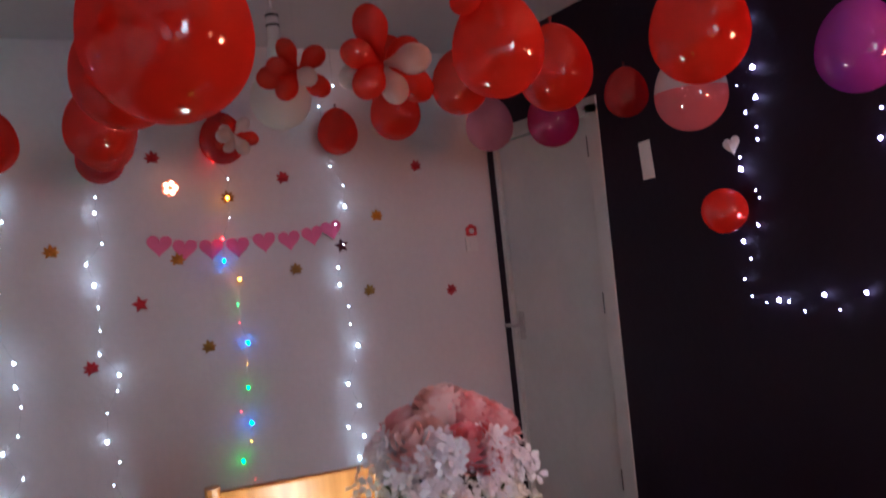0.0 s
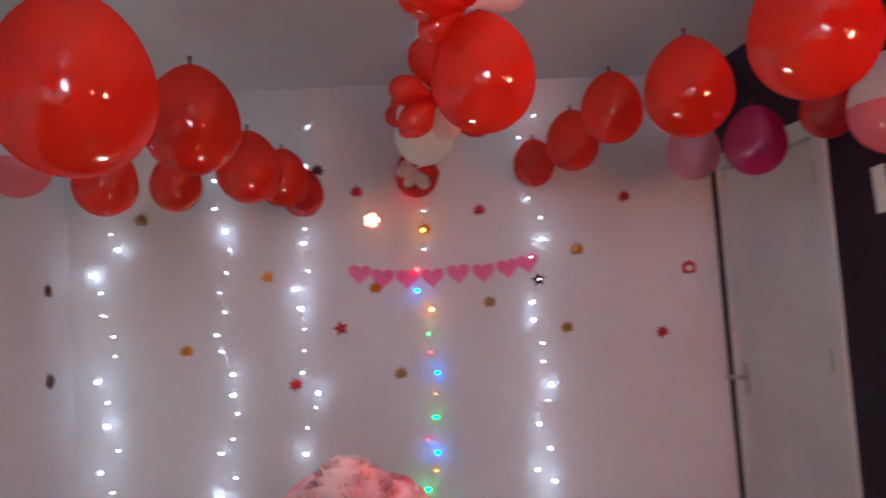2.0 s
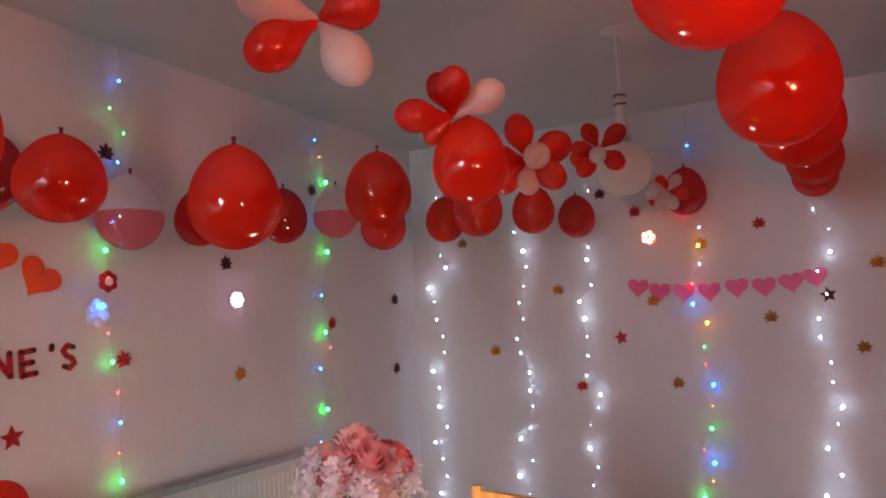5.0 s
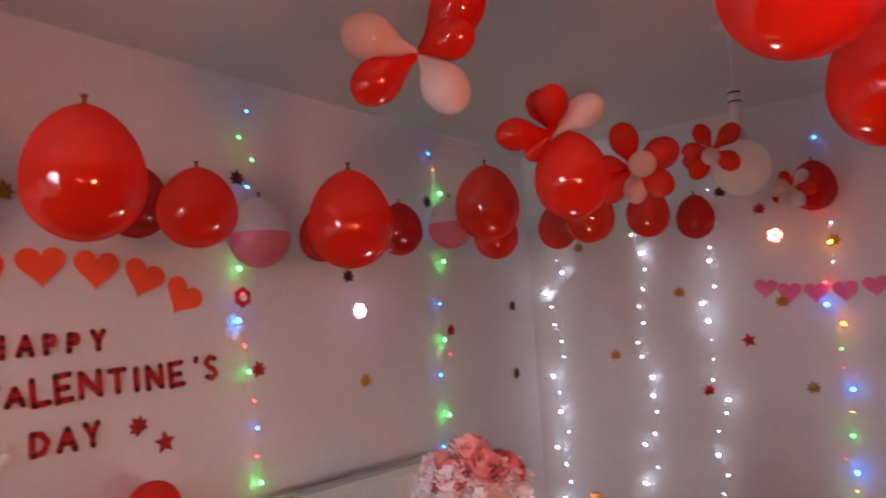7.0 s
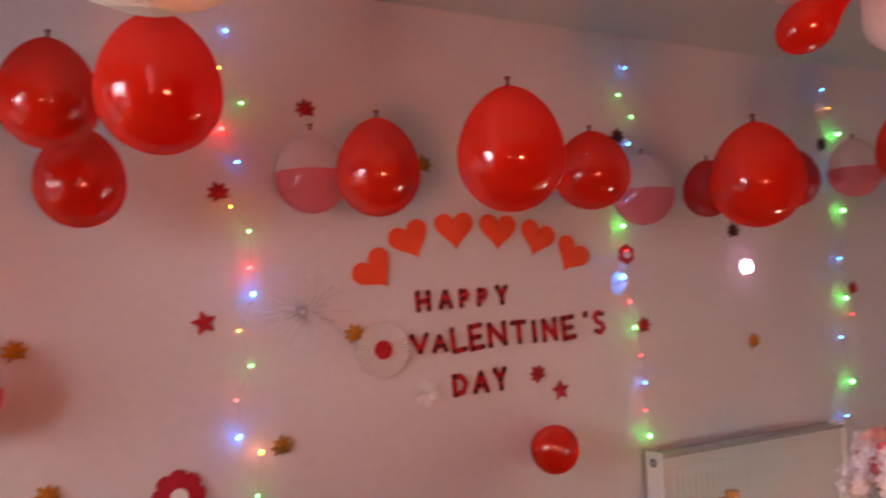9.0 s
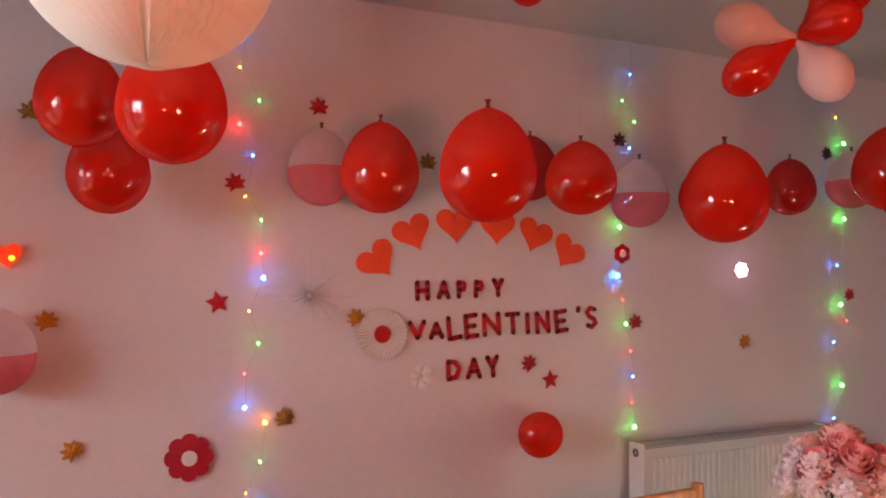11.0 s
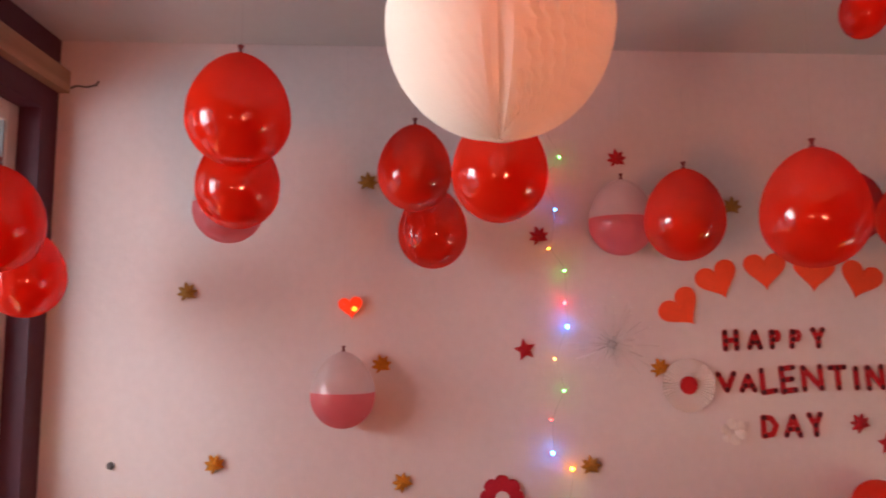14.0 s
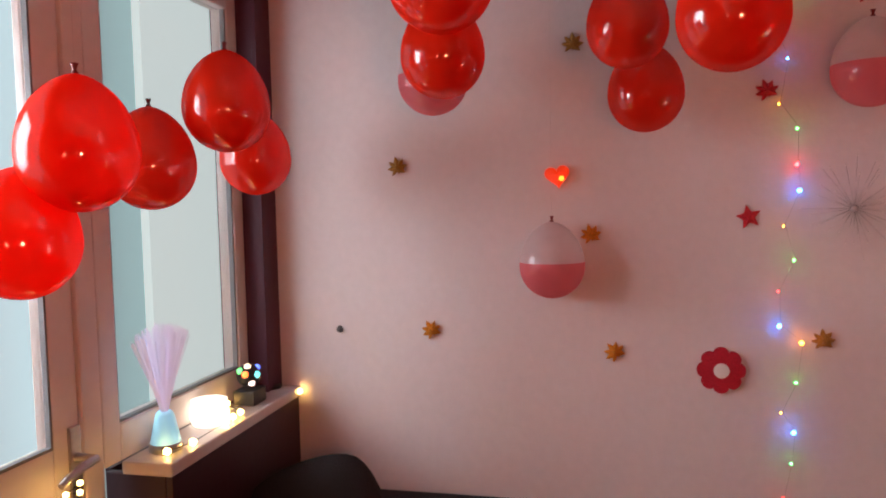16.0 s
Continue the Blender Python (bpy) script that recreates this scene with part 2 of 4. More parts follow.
def tube(points, radius, steps=6, bm=None):
    bm = bm or bmesh.new()
    pts = [Vector(p) for p in points]
    last = None
    for i, p in enumerate(pts):
        d = (pts[min(i + 1, len(pts) - 1)] - pts[max(i - 1, 0)]).normalized()
        side = d.cross(Vector((0.31, 0.27, 0.91))).normalized()
        up = d.cross(side)
        r = radius[i] if isinstance(radius, (list, tuple)) else radius
        ring = [bm.verts.new(p + r * (math.cos(2 * math.pi * k / steps) * side + math.sin(2 * math.pi * k / steps) * up)) for k in range(steps)]
        if last:
            for k in range(steps):
                bm.faces.new((last[k], last[(k + 1) % steps], ring[(k + 1) % steps], ring[k]))
        else:
            bm.faces.new(ring[::-1])
        last = ring
    bm.faces.new(last)
    return bm


def plate(outline, thick, bm=None, dome=0.0, bevel=0.0):
    """A flat cut-out: outline in (u, v), face towards +w; w is local z."""
    bm = bm or bmesh.new()
    back = [bm.verts.new((u, v, 0)) for u, v in outline]
    front = [bm.verts.new((u, v, thick)) for u, v in outline]
    n = len(outline)
    for k in range(n):
        bm.faces.new((back[k], back[(k + 1) % n], front[(k + 1) % n], front[k]))
    cu, cv = sum(p[0] for p in outline) / n, sum(p[1] for p in outline) / n
    mid, rear = bm.verts.new((cu, cv, thick + dome)), bm.verts.new((cu, cv, 0))
    for k in range(n):
        bm.faces.new((front[k], front[(k + 1) % n], mid))
        bm.faces.new((back[(k + 1) % n], back[k], rear))
    return bm


def heart(size):
    pts = []
    for k in range(40):
        a = 2 * math.pi * k / 40
        pts.append((16 * math.sin(a) ** 3, 13 * math.cos(a) - 5 * math.cos(2 * a) - 2 * math.cos(3 * a) - math.cos(4 * a) + 2))
    return [(u * size / 33, v * size / 33) for u, v in pts]


def star(size, tips=5, inner=0.48, turn=90):
    pts = []
    for k in range(2 * tips):
        r = size / 2 * (1 if k % 2 == 0 else inner)
        a = radians(turn) + math.pi * k / tips
        pts.append((r * math.cos(a), r * math.sin(a)))
    return pts


def blossom(size, petals=6, depth=0.22, turn=90):
    pts = []
    for k in range(petals * 8):
        a = 2 * math.pi * k / (petals * 8)
        r = size / 2 * (1 - depth + depth * abs(math.cos(petals * a / 2)) ** 0.6)
        pts.append((r * math.cos(a + radians(turn)), r * math.sin(a + radians(turn))))
    return pts


def leaf_outline(size, turn=0):
    """A crown-like leaf: seven pointed lobes, short at the stalk."""
    pts = []
    for k, (a, r) in enumerate(((90, 1.0), (48, 0.92), (8, 0.86), (-38, 0.74), (-90, 0.42), (-142, 0.74), (172, 0.86), (132, 0.92))):
        for da, f in ((9, 0.80), (0, 1.0), (-9, 0.80), (-21, 0.60)):
            pts.append((size / 2 * r * f * math.cos(radians(a + da + turn)), size / 2 * r * f * math.sin(radians(a + da + turn))))
    return pts


# wall frames: u to the viewer's right, v up, w out of the wall
def on_a(y, z, w=0.0, turn=0):
    return Matrix(((0, 0, 1, w), (1, 0, 0, y), (0, 1, 0, z), (0, 0, 0, 1))) @ Matrix.Rotation(radians(turn), 4, "Z")


def on_b(x, z, w=0.0, turn=0):
    return Matrix(((1, 0, 0, x), (0, 0, -1, -w), (0, 1, 0, z), (0, 0, 0, 1))) @ Matrix.Rotation(radians(turn), 4, "Z")


def on_c(y, z, w=0.0, turn=0):
    return Matrix(((0, 0, -1, XC - w), (-1, 0, 0, y - 0.055), (0, 1, 0, z), (0, 0, 0, 1))) @ Matrix.Rotation(radians(turn), 4, "Z")


# ---- room ----
def structure(name, bm, material, label, category):
    return tagged(part(name, bm, material), label, category, kind="structure")


structure("floor", box((-0.12, -5.1, -0.1), (XC + 0.12, 0.12, 0)), CARPET, "dark brown carpeted floor of the living room", "floor")
structure("ceiling", box((-0.12, -5.02, H), (XC + 0.12, 0.12, H + 0.12)), CEIL, "off-white painted ceiling with a slight sheen", "ceiling")
structure("wall_west", box((-0.12, -5.02, 0), (0, 0.12, H)), PAINT, "off-white painted wall with slightly uneven plaster", "wall")
structure("wall_north", box((0, 0, 0), (XC + 0.12, 0.12, H)), PAINT, "off-white painted wall with slightly uneven plaster", "wall")
DY0, DY1 = -0.850, -0.070        # door opening in the east wall
ew = bmesh.new()
add_box(ew, (XC, DY1, 0), (XC + 0.12, 0, H))
add_box(ew, (XC, DY0, 2.02), (XC + 0.12, DY1, H))
add_box(ew, (XC, -5.02, 0), (XC + 0.12, DY0, H))
structure("wall_east", ew, AUBERGINE, "very dark aubergine painted wall with a white door", "wall")
OX0, OX1, OZ = 0.10, 1.76, 2.22  # opening for window and glazed door
sw = bmesh.new()
add_box(sw, (0, -5.02, 0), (OX0, YD, H))
add_box(sw, (OX0, -5.02, OZ), (OX1, YD, H))
add_box(sw, (OX1, -5.02, 0), (XC, YD, H))
structure("wall_south", sw, LITAUBERGINE, "dark aubergine painted wall round the window and glazed door, warm lamplight put into its colour", "wall")

# white interior door
d1 = tagged(new("door_1"), "closed white flush interior door with worn paint", "door", kind="structure")
d1.matrix_basis = Matrix.Translation((XC, 0, 0))
leaf = part("door_leaf", box((0.012, DY0 + 0.045, 0.01), (0.052, DY1 - 0.03, 1.972), 0.003), DOORWHITE, d1)
fr = bmesh.new()
add_box(fr, (-0.008, DY0 - 0.035, 0), (0.06, DY0 + 0.042, 2.02), 0.004)
add_box(fr, (-0.008, DY1 - 0.026, 0), (0.06, DY1 + 0.004, 2.02), 0.004)
add_box(fr, (-0.008, DY0 - 0.035, 1.978), (0.06, DY1 + 0.004, 2.05), 0.004)
part("door_frame", fr, DOORWHITE, d1)
hn = lathe([(0.0, 0), (0.010, 0), (0.010, 0.045), (0.0, 0.045)], 12, m=Matrix.Translation((0.012, DY1 - 0.075, 1.04)) @ Matrix.Rotation(radians(-90), 4, "Y"))
add_box(hn, (-0.040, DY1 - 0.085, 1.03), (-0.026, DY1 + 0.02, 1.048), 0.005)
add_box(hn, (0.004, DY1 - 0.10, 0.965), (0.011, DY1 - 0.055, 1.11), 0.002)
part("door_handle", hn, CHROME, leaf, "satin steel lever handle")
for z in (0.35, 1.12, 1.80):
    part("hinge", lathe([(0, 0), (0.007, 0), (0.007, 0.09), (0, 0.09)], 10, m=Matrix.Translation((0.002, DY0 + 0.05, z))), GREYMETAL, d1)

# window and glazed door, white painted timber
WY0, WY1 = -4.985, -4.93
w1 = tagged(new("window_1"), "white timber window with one tall clear pane", "window", kind="structure")
wf = bmesh.new()
WX0, WX1, WZ0, WZ1 = OX0, 0.80, 0.97, OZ
add_box(wf, (WX0, WY0, WZ0), (WX0 + 0.058, WY1, WZ1), 0.005)
add_box(wf, (WX1 - 0.062, WY0, WZ0), (WX1, WY1, WZ1), 0.005)
add_box(wf, (WX0 + 0.058, WY0, WZ0), (WX1 - 0.062, WY1, WZ0 + 0.09), 0.005)
add_box(wf, (WX0 + 0.058, WY0, WZ1 - 0.058), (WX1 - 0.062, WY1, WZ1), 0.005)
part("window_frame", wf, GLOSSWHITE, w1)
bead = bmesh.new()
for lo, hi in (((WX0 + 0.058, -4.95, WZ0 + 0.09), (WX0 + 0.064, -4.935, WZ1 - 0.058)), ((WX1 - 0.068, -4.95, WZ0 + 0.09), (WX1 - 0.062, -4.935, WZ1 - 0.058)),
               ((WX0 + 0.064, -4.95, WZ0 + 0.09), (WX1 - 0.068, -4.935, WZ0 + 0.096))):
    add_box(bead, lo, hi)
part("seal", bead, SEAL, w1, "grey rubber glazing seal")
pane = part("pane", box((WX0 + 0.058, -4.962, WZ0 + 0.09), (WX1 - 0.062, -4.957, WZ1 - 0.058)), GLASS, w1)
pane.visible_shadow = False
part("window_sill", box((0.0, -4.93, 0.937), (0.742, -4.797, 0.970), 0.006), SILL, w1, "glossy white painted sill board")

d2 = tagged(new("door_2"), "white timber glazed garden door with a lever handle", "door", kind="structure")
part("post", box((0.80, WY0, 0), (0.862, WY1, OZ), 0.005), GLOSSWHITE, d2)
part("head", box((0.862, WY0, 2.165), (OX1, WY1, OZ), 0.005), GLOSSWHITE, d2)
gl = bmesh.new()
add_box(gl, (0.866, -4.98, 0.02), (0.945, -4.938, 2.16), 0.004)
add_box(gl, (1.66, -4.98, 0.02), (OX1 - 0.01, -4.938, 2.16), 0.004)
add_box(gl, (0.945, -4.98, 0.02), (1.66, -4.938, 1.065), 0.004)
add_box(gl, (0.945, -4.98, 2.08), (1.66, -4.938, 2.16), 0.004)
leaf2 = part("door_leaf", gl, GLOSSWHITE, d2)
pane2 = part("pane", box((0.945, -4.962, 1.065), (1.66, -4.957, 2.08)), GLASS, d2)
pane2.visible_shadow = False
gs = bmesh.new()
add_box(gs, (0.945, -4.95, 1.065), (0.951, -4.937, 2.08))
add_box(gs, (0.951, -4.95, 1.065), (1.66, -4.937, 1.072))
part("seal", gs, SEAL, d2, "grey rubber glazing seal")
h2 = bmesh.new()
add_box(h2, (0.872, -4.937, 0.88), (0.905, -4.929, 1.10), 0.003)
lathe([(0, 0), (0.010, 0), (0.010, 0.05), (0, 0.05)], 12, h2, Matrix.Translation((0.888, -4.93, 1.03)) @ Matrix.Rotation(radians(-90), 4, "X"))
tube([(0.886, -4.882, 1.03), (0.93, -4.879, 1.028), (0.985, -4.876, 1.018), (1.0, -4.876, 1.012)], [0.010, 0.0095, 0.0085, 0.007], 8, h2)
part("door_handle", h2, CHROME, leaf2, "satin steel lever handle")

structure("baseboard", box((0.0, -4.78, 0), (0.015, -0.0, 0.09), 0.003), GLOSSWHITE, "white painted skirting board", "baseboard")
structure("curtain_batten", box((0.004, YD, 2.292), (1.9, YD + 0.036, 2.362), 0.003), BATTEN, "bare pine batten fixed above the window", "batten")

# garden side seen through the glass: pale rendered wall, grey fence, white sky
# glowing boards: the daylight on wall and fence is put in as emission
PALE = glow("pale_render_daylit_glow", (0.62, 0.75, 0.71), 1.06)
FENCE = glow("grey_fence_daylit_glow", (0.20, 0.28, 0.29), 1.0)
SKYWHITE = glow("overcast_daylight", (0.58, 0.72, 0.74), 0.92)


def backdrop(name, lo, hi, material, label):
    structure(name, box(lo, hi), material, label, "backdrop")


backdrop("backdrop_render", (-7.0, -6.3, -0.3), (-1.33, -6.25, 4.2), PALE, "pale rendered garden wall board, overcast daylight put in as glow")
backdrop("backdrop_fence", (-4.0, -6.55, -0.3), (-0.80, -6.5, 4.2), FENCE, "grey-green fence board, overcast daylight put in as glow")
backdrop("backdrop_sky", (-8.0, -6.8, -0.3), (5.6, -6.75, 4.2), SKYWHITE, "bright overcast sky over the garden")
structure("ground", box((-30, -60, -0.4), (30, -5.1, -0.3)), plain("garden_ground", (0.1, 0.11, 0.08), 0.9), "garden ground outside the window", "ground")

# ---- wall decorations ----
def cutout(name, m, outline, thick, material, label, category, group, dome=0.0, second=None):
    """A card cut-out fixed to a wall; second: a smaller piece on top of it (outline, material, name)."""
    root = new(name)
    root.matrix_basis = m
    root.empty_display_size = 0.02
    tagged(root, label, category, group)
    part("card", plate(outline, thick, dome=dome), material, root)
    if second:
        p = plate(second[0], thick * 0.8)
        bmesh.ops.translate(p, verts=p.verts, vec=(0, 0, thick + 0.0015))
        part(second[2], p, second[1], root)
    return root


def little(m, shape, colour, size=0.072, turn=0):
    mats = {"red": REDFOIL, "gold": GOLDFOIL, "amber": AMBERFOIL, "dark": DARKTIP, "silver": SILVERFOIL}
    words = {"red": "red", "gold": "dull gold", "amber": "amber gold", "dark": "dark", "silver": "silver"}[colour]
    m = m @ Matrix.Rotation(radians(turn), 4, "Z")
    if shape == "star":
        return cutout("star", m, star(size), 0.003, mats[colour], f"{words} glitter star stuck on the wall", "star", "glitter stars", 0.006)
    if shape == "ring":
        return cutout("flower", m, blossom(size, 6, 0.2), 0.003, mats[colour], f"{words} glitter flower with a pale centre", "flower", "glitter flowers", 0.002,
                      ([(0.2 * size * math.cos(a * 0.6283), 0.2 * size * math.sin(a * 0.6283)) for a in range(10)], PAPERWHITE, "centre"))
    m = m @ Matrix.Translation((0, 0, 0.004))
    root = cutout("leaf_flower", m, leaf_outline(size * 1.06), 0.003, mats[colour], f"{words} glitter layered leaf flower stuck on the wall", "flower", "glitter flowers", 0.010,
                  (leaf_outline(size * 0.66, 14), mats[colour], "upper_layer"))
    return root


for y, z, shape, colour, turn in (
        (-3.414, 1.505, "star", "red", 12), (-3.368, 1.853, "leaf", "red", 20), (-3.119, 2.101, "leaf", "red", 10), (-2.754, 1.952, "leaf", "gold", 0),
        (-3.853, 1.455, "leaf", "amber", 15), (-3.784, 1.105, "leaf", "amber", 40), (-3.903, 2.017, "leaf", "gold", 0), (-4.445, 1.672, "leaf", "gold", 12),
        (-4.345, 1.160, "leaf", "amber", 30), (-3.216, 1.152, "leaf", "gold", 5), (-2.995, 1.446, "leaf", "amber", 20), (-2.371, 1.277, "leaf", "red", 35),
        (-2.285, 1.220, "star", "red", 5), (-1.920, 1.408, "leaf", "red", 10), (-1.976, 1.667, "ring", "red", 0), (-1.988, 2.082, "leaf", "dark", 0),
        (-1.383, 1.319, "leaf", "amber", 20), (-1.453, 1.745, "leaf", "dark", 10), (-0.783, 1.500, "leaf", "red", 15), (-0.906, 2.106, "leaf", "dark", 20),
        (-0.223, 1.611, "leaf", "dark", 0), (-0.225, 1.253, "leaf", "dark", 25)):
    little(on_a(y, z, 0.002), shape, colour, 0.072, turn)
for x, z, shape, colour, turn in (
        (1.248, 1.974, "leaf", "red", 0), (1.543, 1.790, "leaf", "gold", 10), (1.797, 1.863, "leaf", "red", 15), (2.237, 1.656, "leaf", "amber", 0),
        (2.478, 1.888, "leaf", "red", 20), (2.045, 1.535, "star", "dark", 8), (1.813, 1.444, "leaf", "gold", 5), (2.161, 1.304, "leaf", "gold", 15),
        (2.608, 1.253, "leaf", "red", 30), (2.759, 1.543, "ring", "red", 0), (1.397, 1.156, "leaf", "gold", 10), (1.143, 1.378, "star", "red", 10),
        (0.938, 1.143, "leaf", "red", 20), (0.839, 1.618, "leaf", "amber", 0), (0.480, 1.322, "leaf", "amber", 12), (1.306, 1.540, "leaf", "amber", 0),
        (0.313, 1.899, "leaf", "gold", 0), (1.080, 2.08, "leaf", "dark", 0)):
    little(on_b(x, z, 0.002), shape, colour, 0.072, turn)

# large red foam flower and white paper flowers
cutout("flower", on_a(-3.487, 1.063, 0.004), blossom(0.135, 8, 0.16), 0.008, plain("red_felt", (0.50, 0.012, 0.03), 0.9, 0, (200, 0.2), (9, 0.1), 0.3),
       "large red felt flower with a white centre", "flower", "", 0.004, ([(0.022 * math.cos(a * 0.524), 0.022 * math.sin(a * 0.524)) for a in range(12)], PAPERWHITE, "centre"))
disc = new("paper_rosette")
disc.matrix_basis = on_a(-2.910, 1.398, 0.003)
tagged(disc, "round pleated white paper rosette with a red centre", "rosette")
pl = bmesh.new()
ring = [[pl.verts.new((r * math.cos(2 * math.pi * k / 96), r * math.sin(2 * math.pi * k / 96), (0.010 if k % 2 else 0.002) * r / 0.08 + 0.004)) for k in range(96)] for r in (0.022, 0.055, 0.082)]
for a, b in zip(ring, ring[1:]):
    for k in range(96):
        pl.faces.new((a[k], a[(k + 1) % 96], b[(k + 1) % 96], b[k]))
part("pleats", pl, PAPERWHITE, disc)
pc = plate([(0.028 * math.cos(k * 0.3927), 0.028 * math.sin(k * 0.3927)) for k in range(16)], 0.004, dome=0.004)
bmesh.ops.translate(pc, verts=pc.verts, vec=(0, 0, 0.009))
part("centre", pc, plain("red_felt_dot", (0.52, 0.008, 0.012), 0.85), disc, "round red felt centre")


def petal_flower(m, size, label):
    root = new("paper_flower")
    root.matrix_basis = m
    tagged(root, label, "flower", "white paper flowers")
    for k in range(6):
        o = [(size * 0.17 * math.cos(a * 0.5236) * (1 + 0.25 * math.sin(a * 0.5236)), size * 0.30 + size * 0.21 * math.sin(a * 0.5236)) for a in range(12)]
        b = plate(o, 0.0015, dome=0.004)
        bmesh.ops.transform(b, matrix=Matrix.Rotation(radians(60 * k + 12), 4, "Z") @ Matrix.Rotation(radians(14), 4, "X"), verts=b.verts)
        part("petal", b, PAPERWHITE, root)


petal_flower(on_a(-2.776, 1.258, 0.004), 0.085, "small white paper flower with six petals")
petal_flower(on_a(-2.024, 1.565, 0.004), 0.095, "white paper flower behind a string of lights")

# silver firework ornament: thin rods with beads
burst = new("starburst")
burst.matrix_basis = on_a(-3.144, 1.525, 0.004)
tagged(burst, "silver wire starburst ornament with bead tips on the wall", "ornament")
SILVERWIRE = plain("silver_wire", (0.66, 0.62, 0.62), 0.35, 0.15, (60, .1), (5, .1), 0)
ROD = mesh_of("rod", lathe([(0, 0.008), (0.0007, 0.008), (0.0005, 1), (0, 1)], 5), SILVERWIRE)
bead_bm = bmesh.new()
bmesh.ops.create_icosphere(bead_bm, subdivisions=1, radius=0.0027)
BEAD = mesh_of("bead", bead_bm, PAPERWHITE)
rnd = random.Random(4)
for k in range(36):
    a, lift, ln = 2 * math.pi * k / 36 + rnd.uniform(-0.1, 0.1), rnd.uniform(0.0, 1.0), rnd.choice((0.075, 0.10, 0.125, 0.145))
    d = Vector((math.cos(a) * math.cos(lift), math.sin(a) * math.cos(lift), math.sin(lift) * 0.6 + 0.03)).normalized()
    shared("rod", ROD, burst, Matrix.Translation((0, 0, 0.008)) @ d.to_track_quat("Z", "Y").to_matrix().to_4x4() @ Matrix.Diagonal((1, 1, ln, 1)))
    shared("bead", BEAD, burst, Matrix.Translation(Vector((0, 0, 0.008)) + d * ln))
hub = bmesh.new()
bmesh.ops.create_icosphere(hub, subdivisions=2, radius=0.011, matrix=Matrix.Translation((0, 0, 0.010)))
part("hub", hub, SILVERWIRE, burst, smooth=True)

# arch of card hearts
for y, z, turn in ((-2.922, 1.630, 40), (-2.804, 1.721, 24), (-2.653, 1.752, 4), (-2.496, 1.748, -3), (-2.348, 1.724, -19), (-2.214, 1.666, -33)):
    cutout("heart", on_a(y, z, 0.003, turn), [(u * 1.05, v * 0.98) for u, v in heart(0.134)], 0.003, PAPERRED, "orange-red card heart in an arch over the greeting", "heart", "arch of hearts", 0.004)


# hand-cut letters of the greeting: strips of glitter card with dark ends
STROKES = {"H": ("0,0 0,1", "1,0 1,1", "0,.48 1,.52"), "A": ("0,0 .5,1", "1,0 .5,1", ".2,.34 .8,.34"), "P": ("0,0 0,1", "0,.95 .8,.95 1,.75 .8,.5 0,.48"),
           "Y": ("0,1 .5,.45", "1,1 .5,.45", ".5,.5 .5,0"), "V": ("0,1 .5,0", "1,1 .5,0"), "L": ("0,1 0,.06", "0,.06 1,.1"),
           "E": ("0,0 0,1", "0,.97 1,1", "0,.5 .8,.52", "0,.05 1,.06"), "N": ("0,0 0,1", "0,1 1,0", "1,0 1,1"), "T": ("0,1 1,1", ".5,1 .5,0"), "I": (".5,0 .5,1",),
           "S": ("1,.9 .5,1 .05,.8 .3,.56 .8,.42 1,.2 .5,0 0,.12",), "D": ("0,0 0,1", "0,1 .6,.95 1,.55 .7,.1 0,.02"), "'": (".5,0 .6,1",)}


def strip(bm, a, b, half, lift, thick):
    """One round-ended strip of card from a to b."""
    d = math.atan2(b[1] - a[1], b[0] - a[0])
    out = [(c[0] + half * math.cos(d + s0 + k * math.pi / 5), c[1] + half * math.sin(d + s0 + k * math.pi / 5)) for c, s0 in ((a, math.pi / 2), (b, -math.pi / 2)) for k in range(6)]
    old = set(bm.verts)
    plate(out, thick, bm)
    bmesh.ops.translate(bm, verts=[v for v in bm.verts if v not in old], vec=(0, 0, lift))


def letter(char, y, z, height, wide, turn=0.0, half=0.0086):
    root = new("letter")
    root.matrix_basis = on_a(y, z, 0.003, turn)
    tagged(root, f"red glitter card letter {char} with dark ends" if char.isalpha() else "red glitter card apostrophe of the greeting", "letter", "greeting letters")
    lift = 0.0
    for run in STROKES[char]:
        p = [tuple(float(c) for c in q.split(",")) for q in run.split()]
        p = [((u - 0.5) * (wide - 2 * half), half + v * (height - 2 * half)) for u, v in p]
        for a, b in zip(p, p[1:]):
            red = bmesh.new()
            strip(red, a, b, half, lift, 0.0025)
            part("strip", red, REDFOIL, root)
            lift += 0.0005
        for a, b in ((p[0], p[1]), (p[-1], p[-2])):
            d, dark = (Vector(b) - Vector(a)).normalized() * 0.003, bmesh.new()
            strip(dark, a, (a[0] + d.x, a[1] + d.y), half * 0.8, lift + 0.0024, 0.0008)
            part("end_tip", dark, DARKTIP, root, "dark glitter end")
            lift += 0.0004


